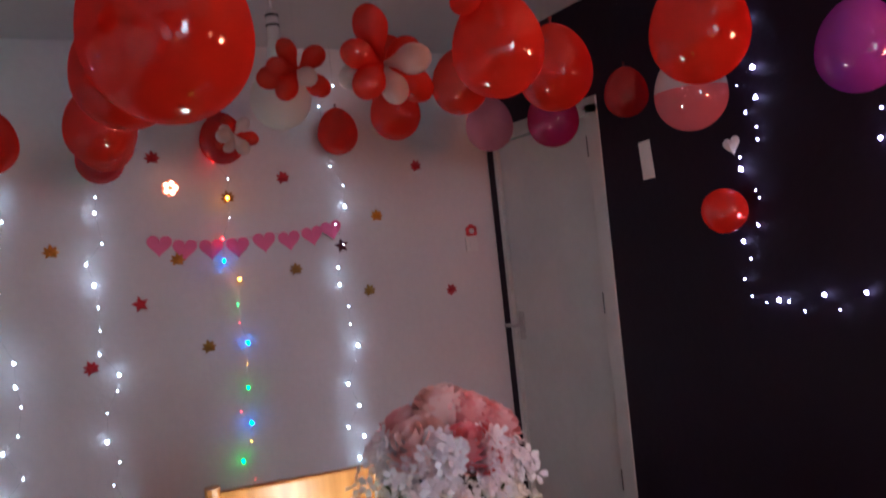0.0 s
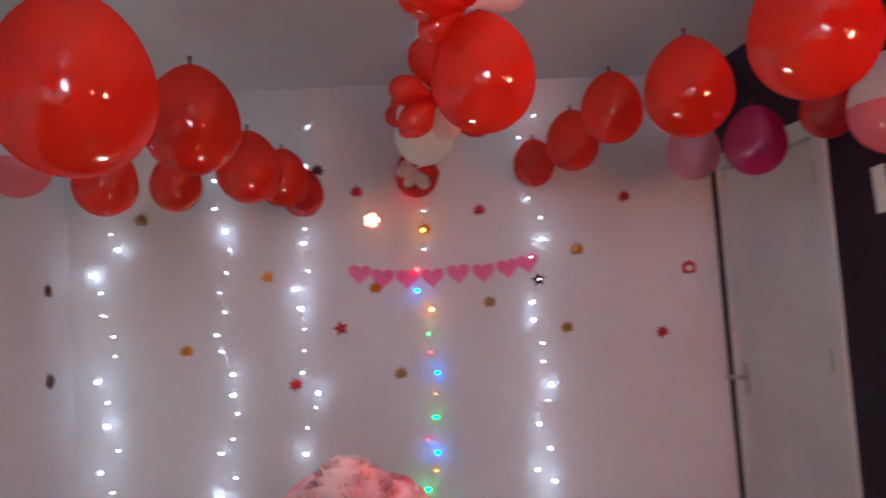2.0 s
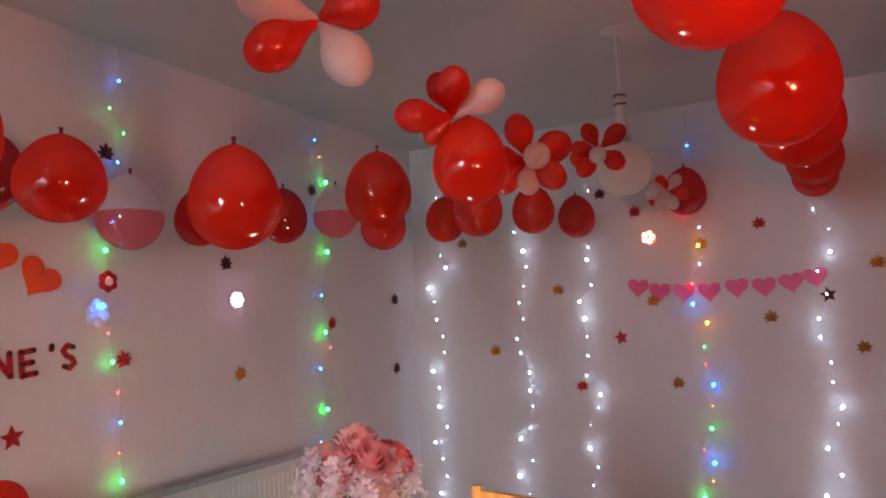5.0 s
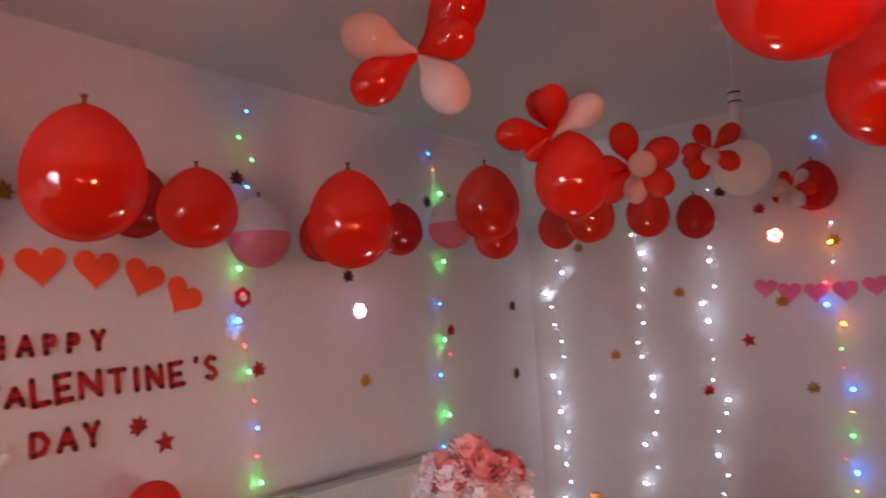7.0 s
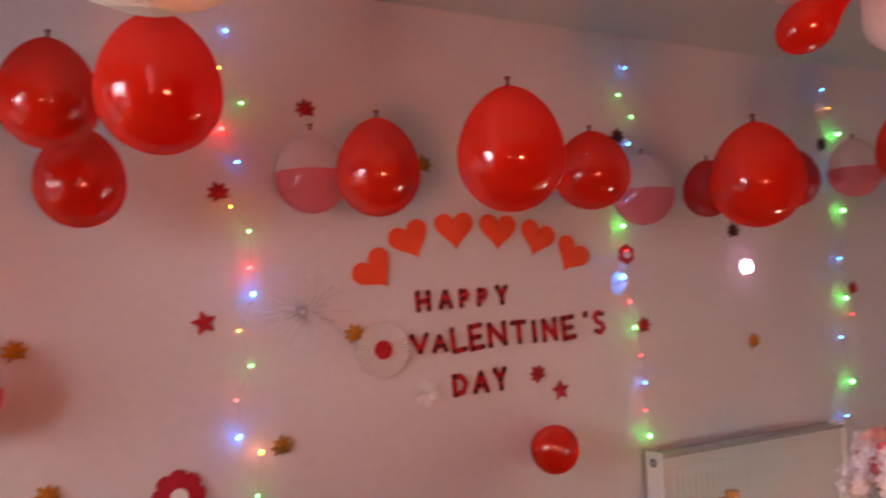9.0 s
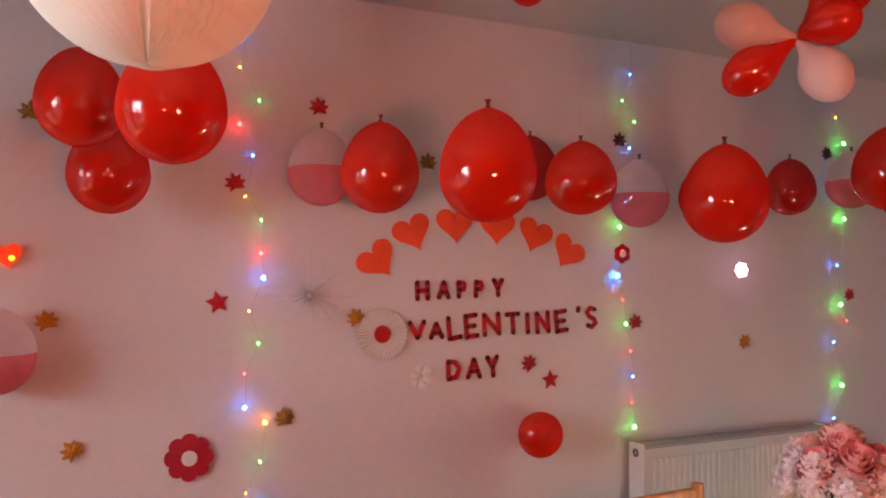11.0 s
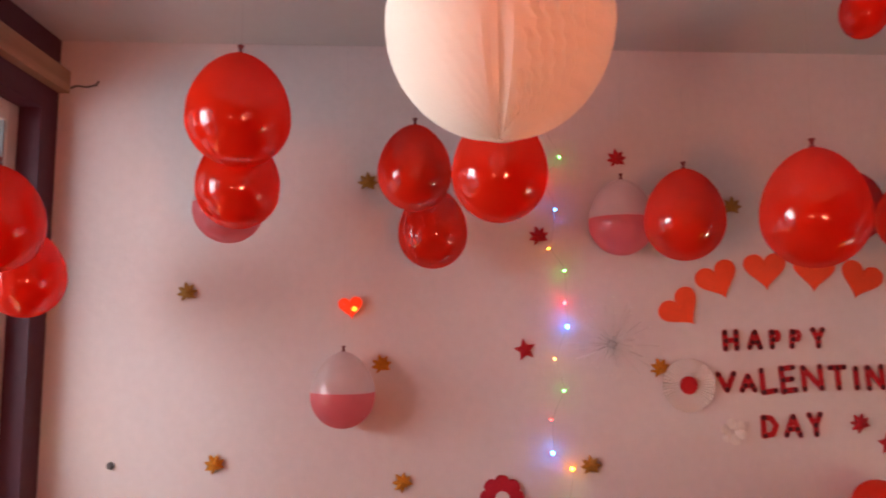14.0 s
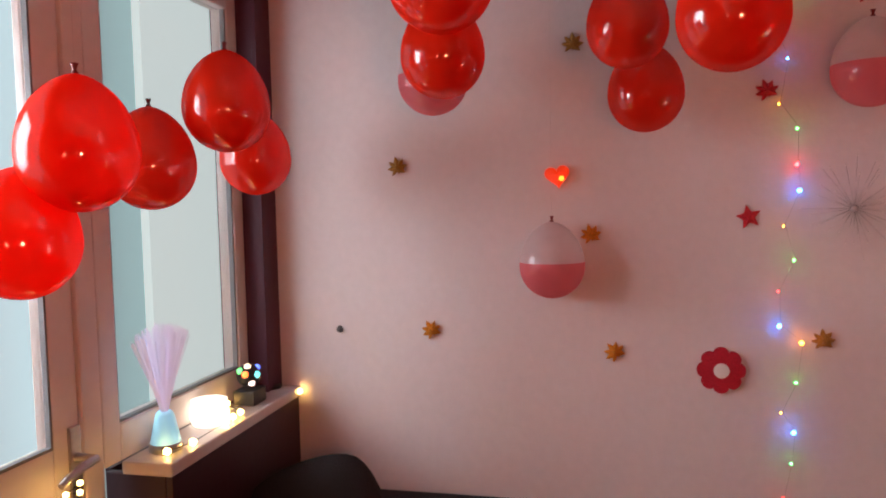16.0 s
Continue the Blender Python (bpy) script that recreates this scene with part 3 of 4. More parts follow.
for char, y, z, h, w, t in (("H", -2.770, 1.501, 0.069, 0.052, 2), ("A", -2.695, 1.505, 0.065, 0.050, 0), ("P", -2.629, 1.507, 0.064, 0.038, 2), ("P", -2.567, 1.508, 0.064, 0.038, -2), ("Y", -2.494, 1.510, 0.068, 0.048, 0),
                            ("V", -2.787, 1.374, 0.067, 0.066, 3), ("A", -2.720, 1.374, 0.060, 0.056, 2), ("L", -2.652, 1.364, 0.090, 0.056, 5), ("E", -2.590, 1.370, 0.090, 0.054, 5), ("N", -2.515, 1.378, 0.084, 0.070, 4),
                            ("T", -2.434, 1.381, 0.080, 0.062, 3), ("I", -2.375, 1.381, 0.078, 0.018, 3), ("N", -2.315, 1.381, 0.082, 0.060, 4), ("E", -2.238, 1.380, 0.088, 0.055, 5), ("'", -2.172, 1.452, 0.026, 0.016, -10),
                            ("S", -2.112, 1.392, 0.086, 0.052, 5), ("D", -2.656, 1.235, 0.074, 0.056, 2), ("A", -2.584, 1.237, 0.074, 0.060, 0), ("Y", -2.512, 1.239, 0.078, 0.052, 3)):
    letter(char, y, z, h, w, t)

# pink heart garland on the north wall
garland = thing("heart_garland", (0, 0, 0), "hot pink card heart garland strung across the wall", "garland")
xs8 = (1.24, 1.34, 1.45, 1.563, 1.682, 1.796, 1.907, 2.002)
zs8 = (1.608, 1.583, 1.574, 1.572, 1.583, 1.580, 1.592, 1.610)
for x, z, t in zip(xs8, zs8, (-6, -5, -2, 0, 2, 3, 6, 8)):
    o = part("heart", plate(heart(0.105), 0.002, dome=0.003), PAPERPINK, garland)
    o.matrix_basis = on_b(x, z, 0.006, t)
part("string", tube([(x, -0.011, z + 0.035) for x, z in zip(xs8, zs8)], 0.0012, 5), PAPERPINK, garland)

# light switch, folded paper and small things on walls
sw1 = thing("light_switch", (2.753, 0, 1.478), "white plastic light switch on the wall", "switch")
part("plate", box((-0.036, -0.009, -0.040), (0.036, 0.0, 0.040), 0.003), SWITCHWHITE, sw1)
part("rocker", box((-0.012, -0.013, -0.020), (0.012, -0.0085, 0.020), 0.002), SWITCHWHITE, sw1)
note = new("paper_note")
note.matrix_basis = on_c(-1.082, 1.735, 0.001, 4)
tagged(note, "white paper slip stuck on the dark wall", "paper")
part("sheet", plate([(-0.032, -0.075), (0.032, -0.075), (0.030, 0.075), (-0.031, 0.075)], 0.0012, dome=0.003), PAPERWHITE, note)
cutout("heart", on_c(-1.489, 1.722, 0.003, 10), heart(0.07), 0.003, PAPERWHITE, "small pale heart stuck on the dark wall", "heart", "", 0.012)
pin = thing("wall_hook", (0, -4.655, 1.160), "small grey hook on the wall", "hook")
part("base", lathe([(0, 0), (0.012, 0), (0.010, 0.006), (0, 0.006)], 12, m=Matrix.Rotation(radians(90), 4, "Y")), GREYMETAL, pin)
part("hook", tube([(0.005, 0, 0), (0.022, 0.004, 0.0), (0.026, 0.012, 0.008)], 0.003, 6), GREYMETAL, pin)
hk = thing("curtain_hook", (0, -4.80, 2.305), "dark bent metal curtain hook by the batten", "hook")
part("rod", tube([(0.0, -0.03, 0.005), (0.03, 0.0, 0.004), (0.036, 0.035, -0.002), (0.028, 0.060, 0.008), (0.02, 0.062, 0.022)], 0.0035, 6), GREYMETAL, hk)

# lit wall ornaments
def lit_flower(m, colour, label, size=0.058):
    root = new("flower_light")
    root.matrix_basis = m
    tagged(root, label, "light", "little wall lights")
    part("cup", plate(blossom(size, 6, 0.2), 0.012, dome=0.006), PAPERWHITE if colour != "a" else glow("peach_cup", (1.0, 0.30, 0.16), 0.45), root)
    dot = bpy.data.meshes.new("bulb")
    b = bmesh.new()
    bmesh.ops.create_icosphere(b, subdivisions=2, radius=size * 0.15)
    b.to_mesh(dot)
    b.free()
    dot.materials.append({"p": PINKLED, "a": PEACHLED, "r": LEDRED}[colour])
    for k in range(5 if colour == "a" else 7):
        a = 2 * math.pi * k / (5 if colour == "a" else 6)
        r = 0 if k == 6 else size * 0.29
        shared("bulb", dot, root, Matrix.Translation((r * math.cos(a), r * math.sin(a), 0.018)))


PINKLED = glow("pink_white_bulb", (1.0, 0.62, 0.95), 14)
PEACHLED = glow("peach_bulb", (1.0, 0.50, 0.30), 12)
lit_flower(on_a(-1.411, 1.610, 0.004), "p", "glowing pink-white flower light on the wall", 0.066)
lit_flower(on_b(1.307, 1.848, 0.004), "a", "glowing peach flower light with bright dots", 0.070)
hl = cutout("heart_light", on_a(-3.95, 1.632, 0.003, 8), heart(0.075), 0.014, glow("red_gel", (1.0, 0.06, 0.01), 0.55), "small glowing red gel heart light on the wall", "light", "little wall lights", 0.008)
hb = bmesh.new()
bmesh.ops.create_icosphere(hb, subdivisions=2, radius=0.008, matrix=Matrix.Translation((0.012, -0.006, 0.022)))
part("bulb", hb, glow("orange_bulb", (1.0, 0.22, 0.02), 6), hl)

# ---- strings of fairy lights ----
BULB = {}
for key, m in LEDS.items():
    b = bmesh.new()
    bmesh.ops.create_icosphere(b, subdivisions=1, radius=0.0066)
    me = bpy.data.meshes.new("bulb")
    b.to_mesh(me)
    b.free()
    me.materials.append(m)
    BULB[key] = me


def strand(wall, pts, colours, label, hang=None, off=0.016):
    """Bulbs down a cable that hangs a few centimetres free of the wall, swung towards hang; capitals are the strong bulbs."""
    root = thing("fairy_light_string", (0, 0, 0), label, "fairy lights", "strings of fairy lights")
    places = []
    for u, v in pts:
        p = wall(u, v, off).translation
        places.append(p.lerp(hang, 0.007) if hang else p)
    top = places[0].copy()
    top.z = H - 0.004
    part("cable", tube([top] + [p + Vector((0.002, 0.003, 0.004)) for p in places], 0.0003, 4), CABLE, root)
    dim = random.Random(len(label) + int(100 * abs(pts[0][0])))
    for k, p in enumerate(places):
        c = colours[k % len(colours)]
        big = dim.choice((0.95, 1.1, 1.25)) if c.isupper() else dim.choice((0.42, 0.5, 0.58)) if c in "wv" else 0.42 if c in "ra" else 0.55
        shared("bulb", BULB[c.lower()], root, Matrix.Translation(p) @ Matrix.Scale(big, 4))


WEST_HANG, NORTH_HANG = Vector((2.1, -3.6, 1.53)), Vector((1.5, -3.35, 1.5))
COOL = "string of cool white fairy lights hanging down the wall"
MULTI = "string of coloured fairy lights hanging down the wall"
strand(on_b, ((0.175, 2.17), (0.168, 2.06), (0.175, 1.951), (0.184, 1.851), (0.212, 1.782), (0.103, 1.677), (0.134, 1.6), (0.143, 1.503), (0.18, 1.411), (0.183, 1.328), (0.109, 1.226), (0.142, 1.136), (0.14, 1.035),
              (0.182, 0.93), (0.106, 0.845), (0.15, 0.76), (0.17, 0.67), (0.13, 0.58), (0.16, 0.5), (0.14, 0.4)), "wwwwWWwwwwWwWwWwwWww", COOL, NORTH_HANG)
strand(on_b, ((0.64, 2.30), (0.65, 2.18), (0.63, 2.06), (0.624, 1.937), (0.668, 1.837), (0.682, 1.753), (0.663, 1.655), (0.632, 1.569), (0.649, 1.485), (0.611, 1.387), (0.627, 1.315), (0.67, 1.214), (0.666, 1.124),
              (0.678, 1.045), (0.657, 0.938), (0.602, 0.882), (0.659, 0.775), (0.587, 0.693), (0.635, 0.609), (0.65, 0.5), (0.62, 0.4)), "wwwwWwwwwwwWWwwWwWwww", COOL, NORTH_HANG)
strand(on_b, ((1.049, 2.284), (1.03, 2.106), (1.02, 1.95), (1.013, 1.826), (1.003, 1.764), (1.018, 1.639), (0.953, 1.561), (0.974, 1.477), (0.981, 1.386), (0.977, 1.293), (0.966, 1.198), (1.029, 1.106), (1.016, 1.044),
              (0.97, 0.96), (0.959, 0.849), (0.996, 0.759), (0.967, 0.672), (1.004, 0.579), (0.98, 0.48), (1.0, 0.38)), "wwwwWwWWwwwWwwWwwWww", COOL, NORTH_HANG)
strand(on_b, ((2.075, 2.287), (1.996, 2.188), (2.02, 1.908), (2.073, 1.816), (2.071, 1.718), (2.015, 1.638), (2.044, 1.538), (2.005, 1.435), (2.004, 1.356), (2.037, 1.249), (2.036, 1.165), (2.062, 1.061),
              (2.041, 0.992), (1.994, 0.89), (2.037, 0.781), (1.973, 0.692), (2.046, 0.635), (2.01, 0.54), (2.04, 0.44)), "wwwwWwwWWwwWwWWWWWw", COOL, NORTH_HANG)
strand(on_b, ((1.517, 2.264), (1.49, 1.955), (1.544, 1.875), (1.533, 1.791), (1.533, 1.704), (1.494, 1.615), (1.49, 1.521), (1.548, 1.434), (1.528, 1.327), (1.528, 1.246), (1.554, 1.154), (1.543, 1.06), (1.534, 0.959),
              (1.494, 0.863), (1.533, 0.805), (1.523, 0.727), (1.48, 0.65), (1.52, 0.56), (1.5, 0.47)), "bRwAwRBAgrBaGrBaGrb", MULTI, NORTH_HANG)
strand(on_a, ((-3.342, 2.308), (-3.362, 2.202), (-3.304, 2.108), (-3.36, 2.032), (-3.32, 1.941), (-3.341, 1.818), (-3.293, 1.749), (-3.293, 1.65), (-3.286, 1.577), (-3.326, 1.479), (-3.298, 1.383), (-3.338, 1.295),
              (-3.335, 1.196), (-3.276, 1.149), (-3.289, 1.035), (-3.328, 0.947), (-3.294, 0.891), (-3.30, 0.8), (-3.32, 0.7)), "bagRbagRBagrBAgaBgr", MULTI, WEST_HANG)
strand(on_a, ((-1.945, 2.338), (-1.981, 2.236), (-1.927, 2.161), (-1.95, 2.06), (-1.98, 1.95), (-1.97, 1.86), (-1.996, 1.766), (-1.985, 1.68), (-2.006, 1.586), (-1.985, 1.50), (-1.969, 1.409), (-1.95, 1.31), (-1.94, 1.215),
              (-1.945, 1.12), (-1.934, 1.031)), "bggbabGrBrGrbrG", MULTI, WEST_HANG)
strand(on_a, ((-0.893, 2.346), (-0.863, 2.27), (-0.816, 2.16), (-0.889, 1.996), (-0.82, 1.834), (-0.869, 1.632), (-0.848, 1.466), (-0.813, 1.397), (-0.894, 1.307), (-0.849, 1.122), (-0.902, 0.987), (-0.78, 0.794), (-0.82, 0.68)),
       "baGbGbGrbGbGb", MULTI, WEST_HANG)
strand(on_c, ((-1.60, 2.35), (-1.58, 2.24), (-1.607, 2.125), (-1.575, 2.077), (-1.564, 1.999), (-1.61, 1.961), (-1.542, 1.917), (-1.61, 1.862), (-1.567, 1.821), (-1.604, 1.767), (-1.602, 1.725), (-1.526, 1.678), (-1.525, 1.638),
              (-1.575, 1.56), (-1.586, 1.535), (-1.5, 1.483), (-1.57, 1.444), (-1.506, 1.394), (-1.528, 1.334), (-1.493, 1.265), (-1.518, 1.205), (-1.572, 1.186), (-1.621, 1.193), (-1.657, 1.19), (-1.71, 1.161),
              (-1.781, 1.213), (-1.828, 1.168), (-1.914, 1.221), (-1.99, 1.26), (-2.01, 1.36), (-2.0, 1.47), (-2.015, 1.58), (-2.0, 1.66), (-2.012, 1.743), (-2.0, 1.85), (-2.02, 1.96), (-2.0, 2.08), (-2.01, 2.2)),
       "vvVvvVvVvv", "string of violet-white fairy lights looped over the dark wall")

# ---- balloons ----
def balloon_profile(lo=0.0, hi=1.0, n=26):
    """Pear-shaped skin of unit width, middle at the origin."""
    out = []
    for k in range(n + 1):
        a = math.pi * (lo + (hi - lo) * k / n)
        if a <= math.pi / 2:
            r, z = 0.5 * math.sin(a), -0.5 * math.cos(a)
        else:
            r, z = 0.5 * math.sin(a) ** 1.18, -0.5 * 1.36 * math.cos(a)
        out.append((max(r, 0.012 if a > 2 else 0.0), z - 0.09))
    return out


SKINS = {k: mesh_of("skin", lathe(balloon_profile(), 40), m) for k, m in (("red", RED), ("deep", DEEPRED), ("magenta", MAGENTA), ("pink", PALEPINK), ("purple", PURPLE), ("white", WHITE))}
UPPER = mesh_of("upper_skin", lathe(balloon_profile(0.53, 1.0, 16), 40), CLEARTOP)
LOWER = mesh_of("lower_skin", lathe(balloon_profile(0.0, 0.53, 16), 40), PINK)
KNOTS = mesh_of("knot", lathe([(0.012, 0.565), (0.030, 0.585), (0.032, 0.60), (0.016, 0.615), (0.026, 0.655), (0.036, 0.675), (0.0, 0.662)], 14), KNOT)
THREADS = mesh_of("thread", lathe([(0.0, 0), (0.00012, 0), (0.00012, 1), (0.0, 1)], 5), THREAD)
WORDS = {"red": "glossy red latex balloon hanging on a thread", "deep": "deep red latex balloon hanging on a thread", "magenta": "magenta latex balloon hanging on a thread",
         "pink": "pale pink latex balloon hanging on a thread", "purple": "shiny purple latex balloon hanging on a thread", "white": "white latex balloon hanging on a thread",
         "two": "two-tone balloon, milky clear above and pink below"}


def balloon(x, y, z, d=0.195, kind="red", lean=(0, 0), thread=True, tall=1.0):
    root = thing("balloon", (x, y, z), WORDS[kind], "balloon", "balloons")
    m = pose(0, 0, 0, lean[0], lean[1], (x * 977 + y * 531) % 360 if thread else 0) @ Matrix.Diagonal((d, d, d * tall, 1))
    if kind == "two":
        shared("upper_skin", UPPER, root, m)["label"] = "milky see-through upper half"
        shared("lower_skin", LOWER, root, m)["label"] = "pink lower half"
    else:
        shared("skin", SKINS[kind], root, m)
    shared("knot", KNOTS, root, m)["label"] = "dark stretched knot"
    if thread:
        top = m @ Vector((0, 0, 0.66))
        shared("thread", THREADS, root, Matrix.Translation(top) @ Matrix.Diagonal((1, 1, H - z - top.z, 1)))


# garland over the west side
balloon(0.340, -3.030, 1.880, 0.213)
balloon(0.930, -3.000, 1.808, 0.196)
balloon(0.105, -2.425, 1.945, 0.185, "deep")
balloon(0.510, -2.497, 1.860, 0.200, tall=0.88)
balloon(0.130, -1.995, 1.878, 0.205, "two")
balloon(0.945, -2.395, 1.778, 0.194)
balloon(0.230, -1.800, 1.872, 0.165, "deep")
balloon(0.235, -1.385, 1.920, 0.180, "deep")
balloon(0.960, -1.846, 1.868, 0.186)
balloon(0.582, -1.226, 1.871, 0.172)
balloon(0.340, -1.190, 1.945, 0.180, "two")
balloon(0.105, -3.135, 1.905, 0.196, "two")
# garland towards the north wall
balloon(0.700, -0.945, 1.902, 0.158)
balloon(0.965, -1.199, 1.892, 0.178)
balloon(1.011, -0.761, 1.932, 0.172)
balloon(1.032, -0.249, 1.954, 0.172, "deep")
# garland along the east side
balloon(2.037, -0.125, 2.053, 0.182)
balloon(2.044, -0.723, 2.021, 0.192)
balloon(2.001, -1.288, 1.995, 0.176)
balloon(2.027, -1.731, 1.925, 0.196)
balloon(2.010, -2.225, 1.880, 0.198)
balloon(1.965, -2.660, 1.925, 0.198)
balloon(2.594, -0.980, 1.940, 0.200, "magenta")
balloon(2.560, -0.580, 1.992, 0.205, "pink")
balloon(2.563, -1.422, 1.935, 0.145, "deep")
balloon(2.540, -1.715, 1.875, 0.212, "two")
balloon(2.836, -1.548, 1.505, 0.152, "red", (0, 80), False, 0.84)
balloon(2.585, -2.205, 1.870, 0.200, "purple")
# clusters near the window corner
balloon(0.690, -4.142, 2.050, 0.226, tall=0.95)
balloon(0.560, -4.170, 1.918, 0.194)
balloon(0.275, -4.262, 1.912, 0.190, "two")
balloon(0.500, -3.757, 1.966, 0.182)
balloon(0.900, -3.594, 1.886, 0.184)
balloon(0.222, -3.705, 1.853, 0.196)
balloon(0.072, -3.964, 1.390, 0.190, "two")
balloon(0.085, -2.378, 1.055, 0.152, "red", (0, -80), False, 0.84)
# by the window and the garden door
balloon(1.180, -4.770, 1.530, 0.192)
balloon(1.150, -4.672, 1.680, 0.198)
balloon(0.790, -4.780, 1.676, 0.192)
balloon(0.690, -4.648, 1.806, 0.196)
balloon(0.380, -4.738, 1.708, 0.190)
# middle garland
balloon(1.462, -2.300, 1.802, 0.147)
balloon(1.512, -0.150, 2.030, 0.185, "deep")


def petal_mesh(material):
    prof = [(0.006, 0.0), (0.05, 0.05), (0.075, 0.15)]
    for k in range(0, 15):
        a = math.pi * k / 28
        prof.append((0.10 + 0.155 * math.sin(a * 0.9 + 0.15), 0.26 + 0.30 * k / 14))
    for k in range(1, 9):
        a = math.pi / 2 * k / 8
        prof.append((0.253 * math.cos(a), 0.56 + 0.44 * 0.8 * math.sin(a) * 0.9))
    prof[-1] = (0.0, prof[-1][1])
    return mesh_of("petal", lathe(prof, 24), material)


PETAL = {"r": petal_mesh(RED), "w": petal_mesh(WHITE)}


def balloon_flower(place, petals, label, length=0.135, face=-85):
    """Long balloons twisted together; petals: colour, turn in the flower's face (0 right, 90 up), tilt out of it, share of the length."""
    root = thing("balloon_flower", place, label, "balloon flower", "balloon flowers")
    front = Vector((math.cos(radians(face)), math.sin(radians(face)), 0))
    right = Vector((-front.y, front.x, 0))
    for colour, turn, out, k in petals:
        d = math.cos(radians(out)) * (math.cos(radians(turn)) * right + math.sin(radians(turn)) * Vector((0, 0, 1))) + math.sin(radians(out)) * front
        shared("petal", PETAL[colour], root, d.to_track_quat("Z", "Y").to_matrix().to_4x4() @ Matrix.Scale(length * k, 4))
    shared("thread", THREADS, root, Matrix.Diagonal((1, 1, H - place[2], 1)))


TWIST = "flower of twisted red and white long balloons on a thread"
balloon_flower((1.375, -2.655, 1.978), (("w", 158, 10, 1.12), ("r", 215, 15, 1.1), ("r", 42, 10, 1.25), ("r", 2, 35, 0.95), ("w", -58, 15, 1.1), ("r", 190, -30, 0.8)), TWIST, 0.140, -60)
balloon_flower((1.27, -3.08, 2.125), (("r", 262, 10, 1.1), ("r", 300, -20, 1.0), ("w", 20, -10, 1.0), ("r", 120, 10, 1.0), ("w", 150, 20, 1.0)), TWIST, 0.125)
balloon_flower((1.442, -2.325, 1.886), (("r", 178, 30, 1.25), ("r", 110, 5, 1.05), ("r", 62, 45, 1.2), ("w", 30, -14, 1.25), ("r", 210, -10, 0.85)), TWIST, 0.104)
balloon_flower((1.440, -1.92, 1.870), (("r", 105, 0, 1.15), ("r", 168, 10, 0.95), ("r", 222, 20, 1.05), ("w", -5, 58, 1.0), ("w", 275, 25, 0.9), ("r", 322, 15, 1.1), ("r", 28, -8, 1.0), ("w", 200, -35, 0.9), ("r", 40, -45, 1.3)), TWIST, 0.122)
balloon_flower((1.457, -1.345, 2.004), (("r", 115, 0, 1.0), ("r", 172, 5, 0.95), ("r", 232, 10, 1.1), ("r", 38, 0, 1.1), ("r", 318, 15, 1.1), ("w", 278, 60, 0.95), ("r", 190, -30, 1.2)), TWIST, 0.108)
balloon_flower((1.490, -0.45, 1.990), (("w", 190, 30, 0.95), ("w", 235, 15, 0.85), ("w", 290, 25, 0.95), ("r", 345, 10, 0.95), ("r", 212, 5, 0.9), ("w", 48, 10, 0.85), ("r", 118, 0, 0.8), ("w", 158, 20, 0.7)), TWIST, 0.112)

# ---- pendant lamp ----
pend = thing("pendant_lamp", (1.476, -1.11, 0.012), "unlit opal glass globe pendant lamp with a white cord", "lamp")
part("ceiling_rose", lathe([(0, H), (0.055, H), (0.052, H - 0.014), (0.030, H - 0.026), (0, H - 0.026)], 28), SWITCHWHITE, pend, smooth=True)
part("cord", tube([(0, 0, H - 0.02), (0, 0, 2.16)], 0.004, 8), SWITCHWHITE, pend)
ho = lathe([(0, 2.235), (0.017, 2.235), (0.018, 2.15), (0.024, 2.12), (0.030, 2.055), (0, 2.055)], 20)
part("holder", ho, SWITCHWHITE, pend, "white lamp holder", True)
for z in (2.215, 2.185):
    part("band", lathe([(0.0185, z), (0.0205, z), (0.0205, z + 0.006), (0.0185, z + 0.006)], 20), BLACKPLASTIC, pend)
part("globe", lathe([(0.026, 2.055)] + [(0.091 * math.sin(a * math.pi / 20), 1.966 + 0.091 * math.cos(a * math.pi / 20)) for a in range(2, 21)], 36), GLOBE, pend, smooth=True)

# ---- honeycomb paper ball ----
lantern = thing("paper_lantern", (1.357, -3.646, 1.973), "white honeycomb tissue paper ball on a thread", "paper ball")
lb, R0, NP, NT = bmesh.new(), 0.149, 96, 40
rows_l = []
for i in range(NT + 1):
    th = math.pi * (0.012 + 0.976 * i / NT)
    row = []
    for k in range(NP):
        ph = 2 * math.pi * k / NP
        fold = (0.040 if 0.1 < ph < 2.2 else 0.003) * (1 if (k + (i // 2)) % 2 else 0) * (0.35 + 0.65 * math.sin(th))
        seam = 0.085 * math.exp(-((ph - 6.16) / 0.06) ** 2) * (0.5 + 0.5 * math.sin(3 * th + 0.5))
        r = R0 * (1 - fold - seam + 0.006 * math.sin(5 * ph + 2 * th))
        row.append(lb.verts.new((r * math.sin(th) * math.cos(ph), r * math.sin(th) * math.sin(ph), r * math.cos(th))))
    rows_l.append(row)
for a, b in zip(rows_l, rows_l[1:]):
    for k in range(NP):
        lb.faces.new((a[k], a[(k + 1) % NP], b[(k + 1) % NP], b[k]))
part("tissue", lb, TISSUE, lantern)
shared("thread", THREADS, lantern, Matrix.Translation((0, 0, 0.14)) @ Matrix.Diagonal((1, 1, H - 1.973 - 0.14, 1)))

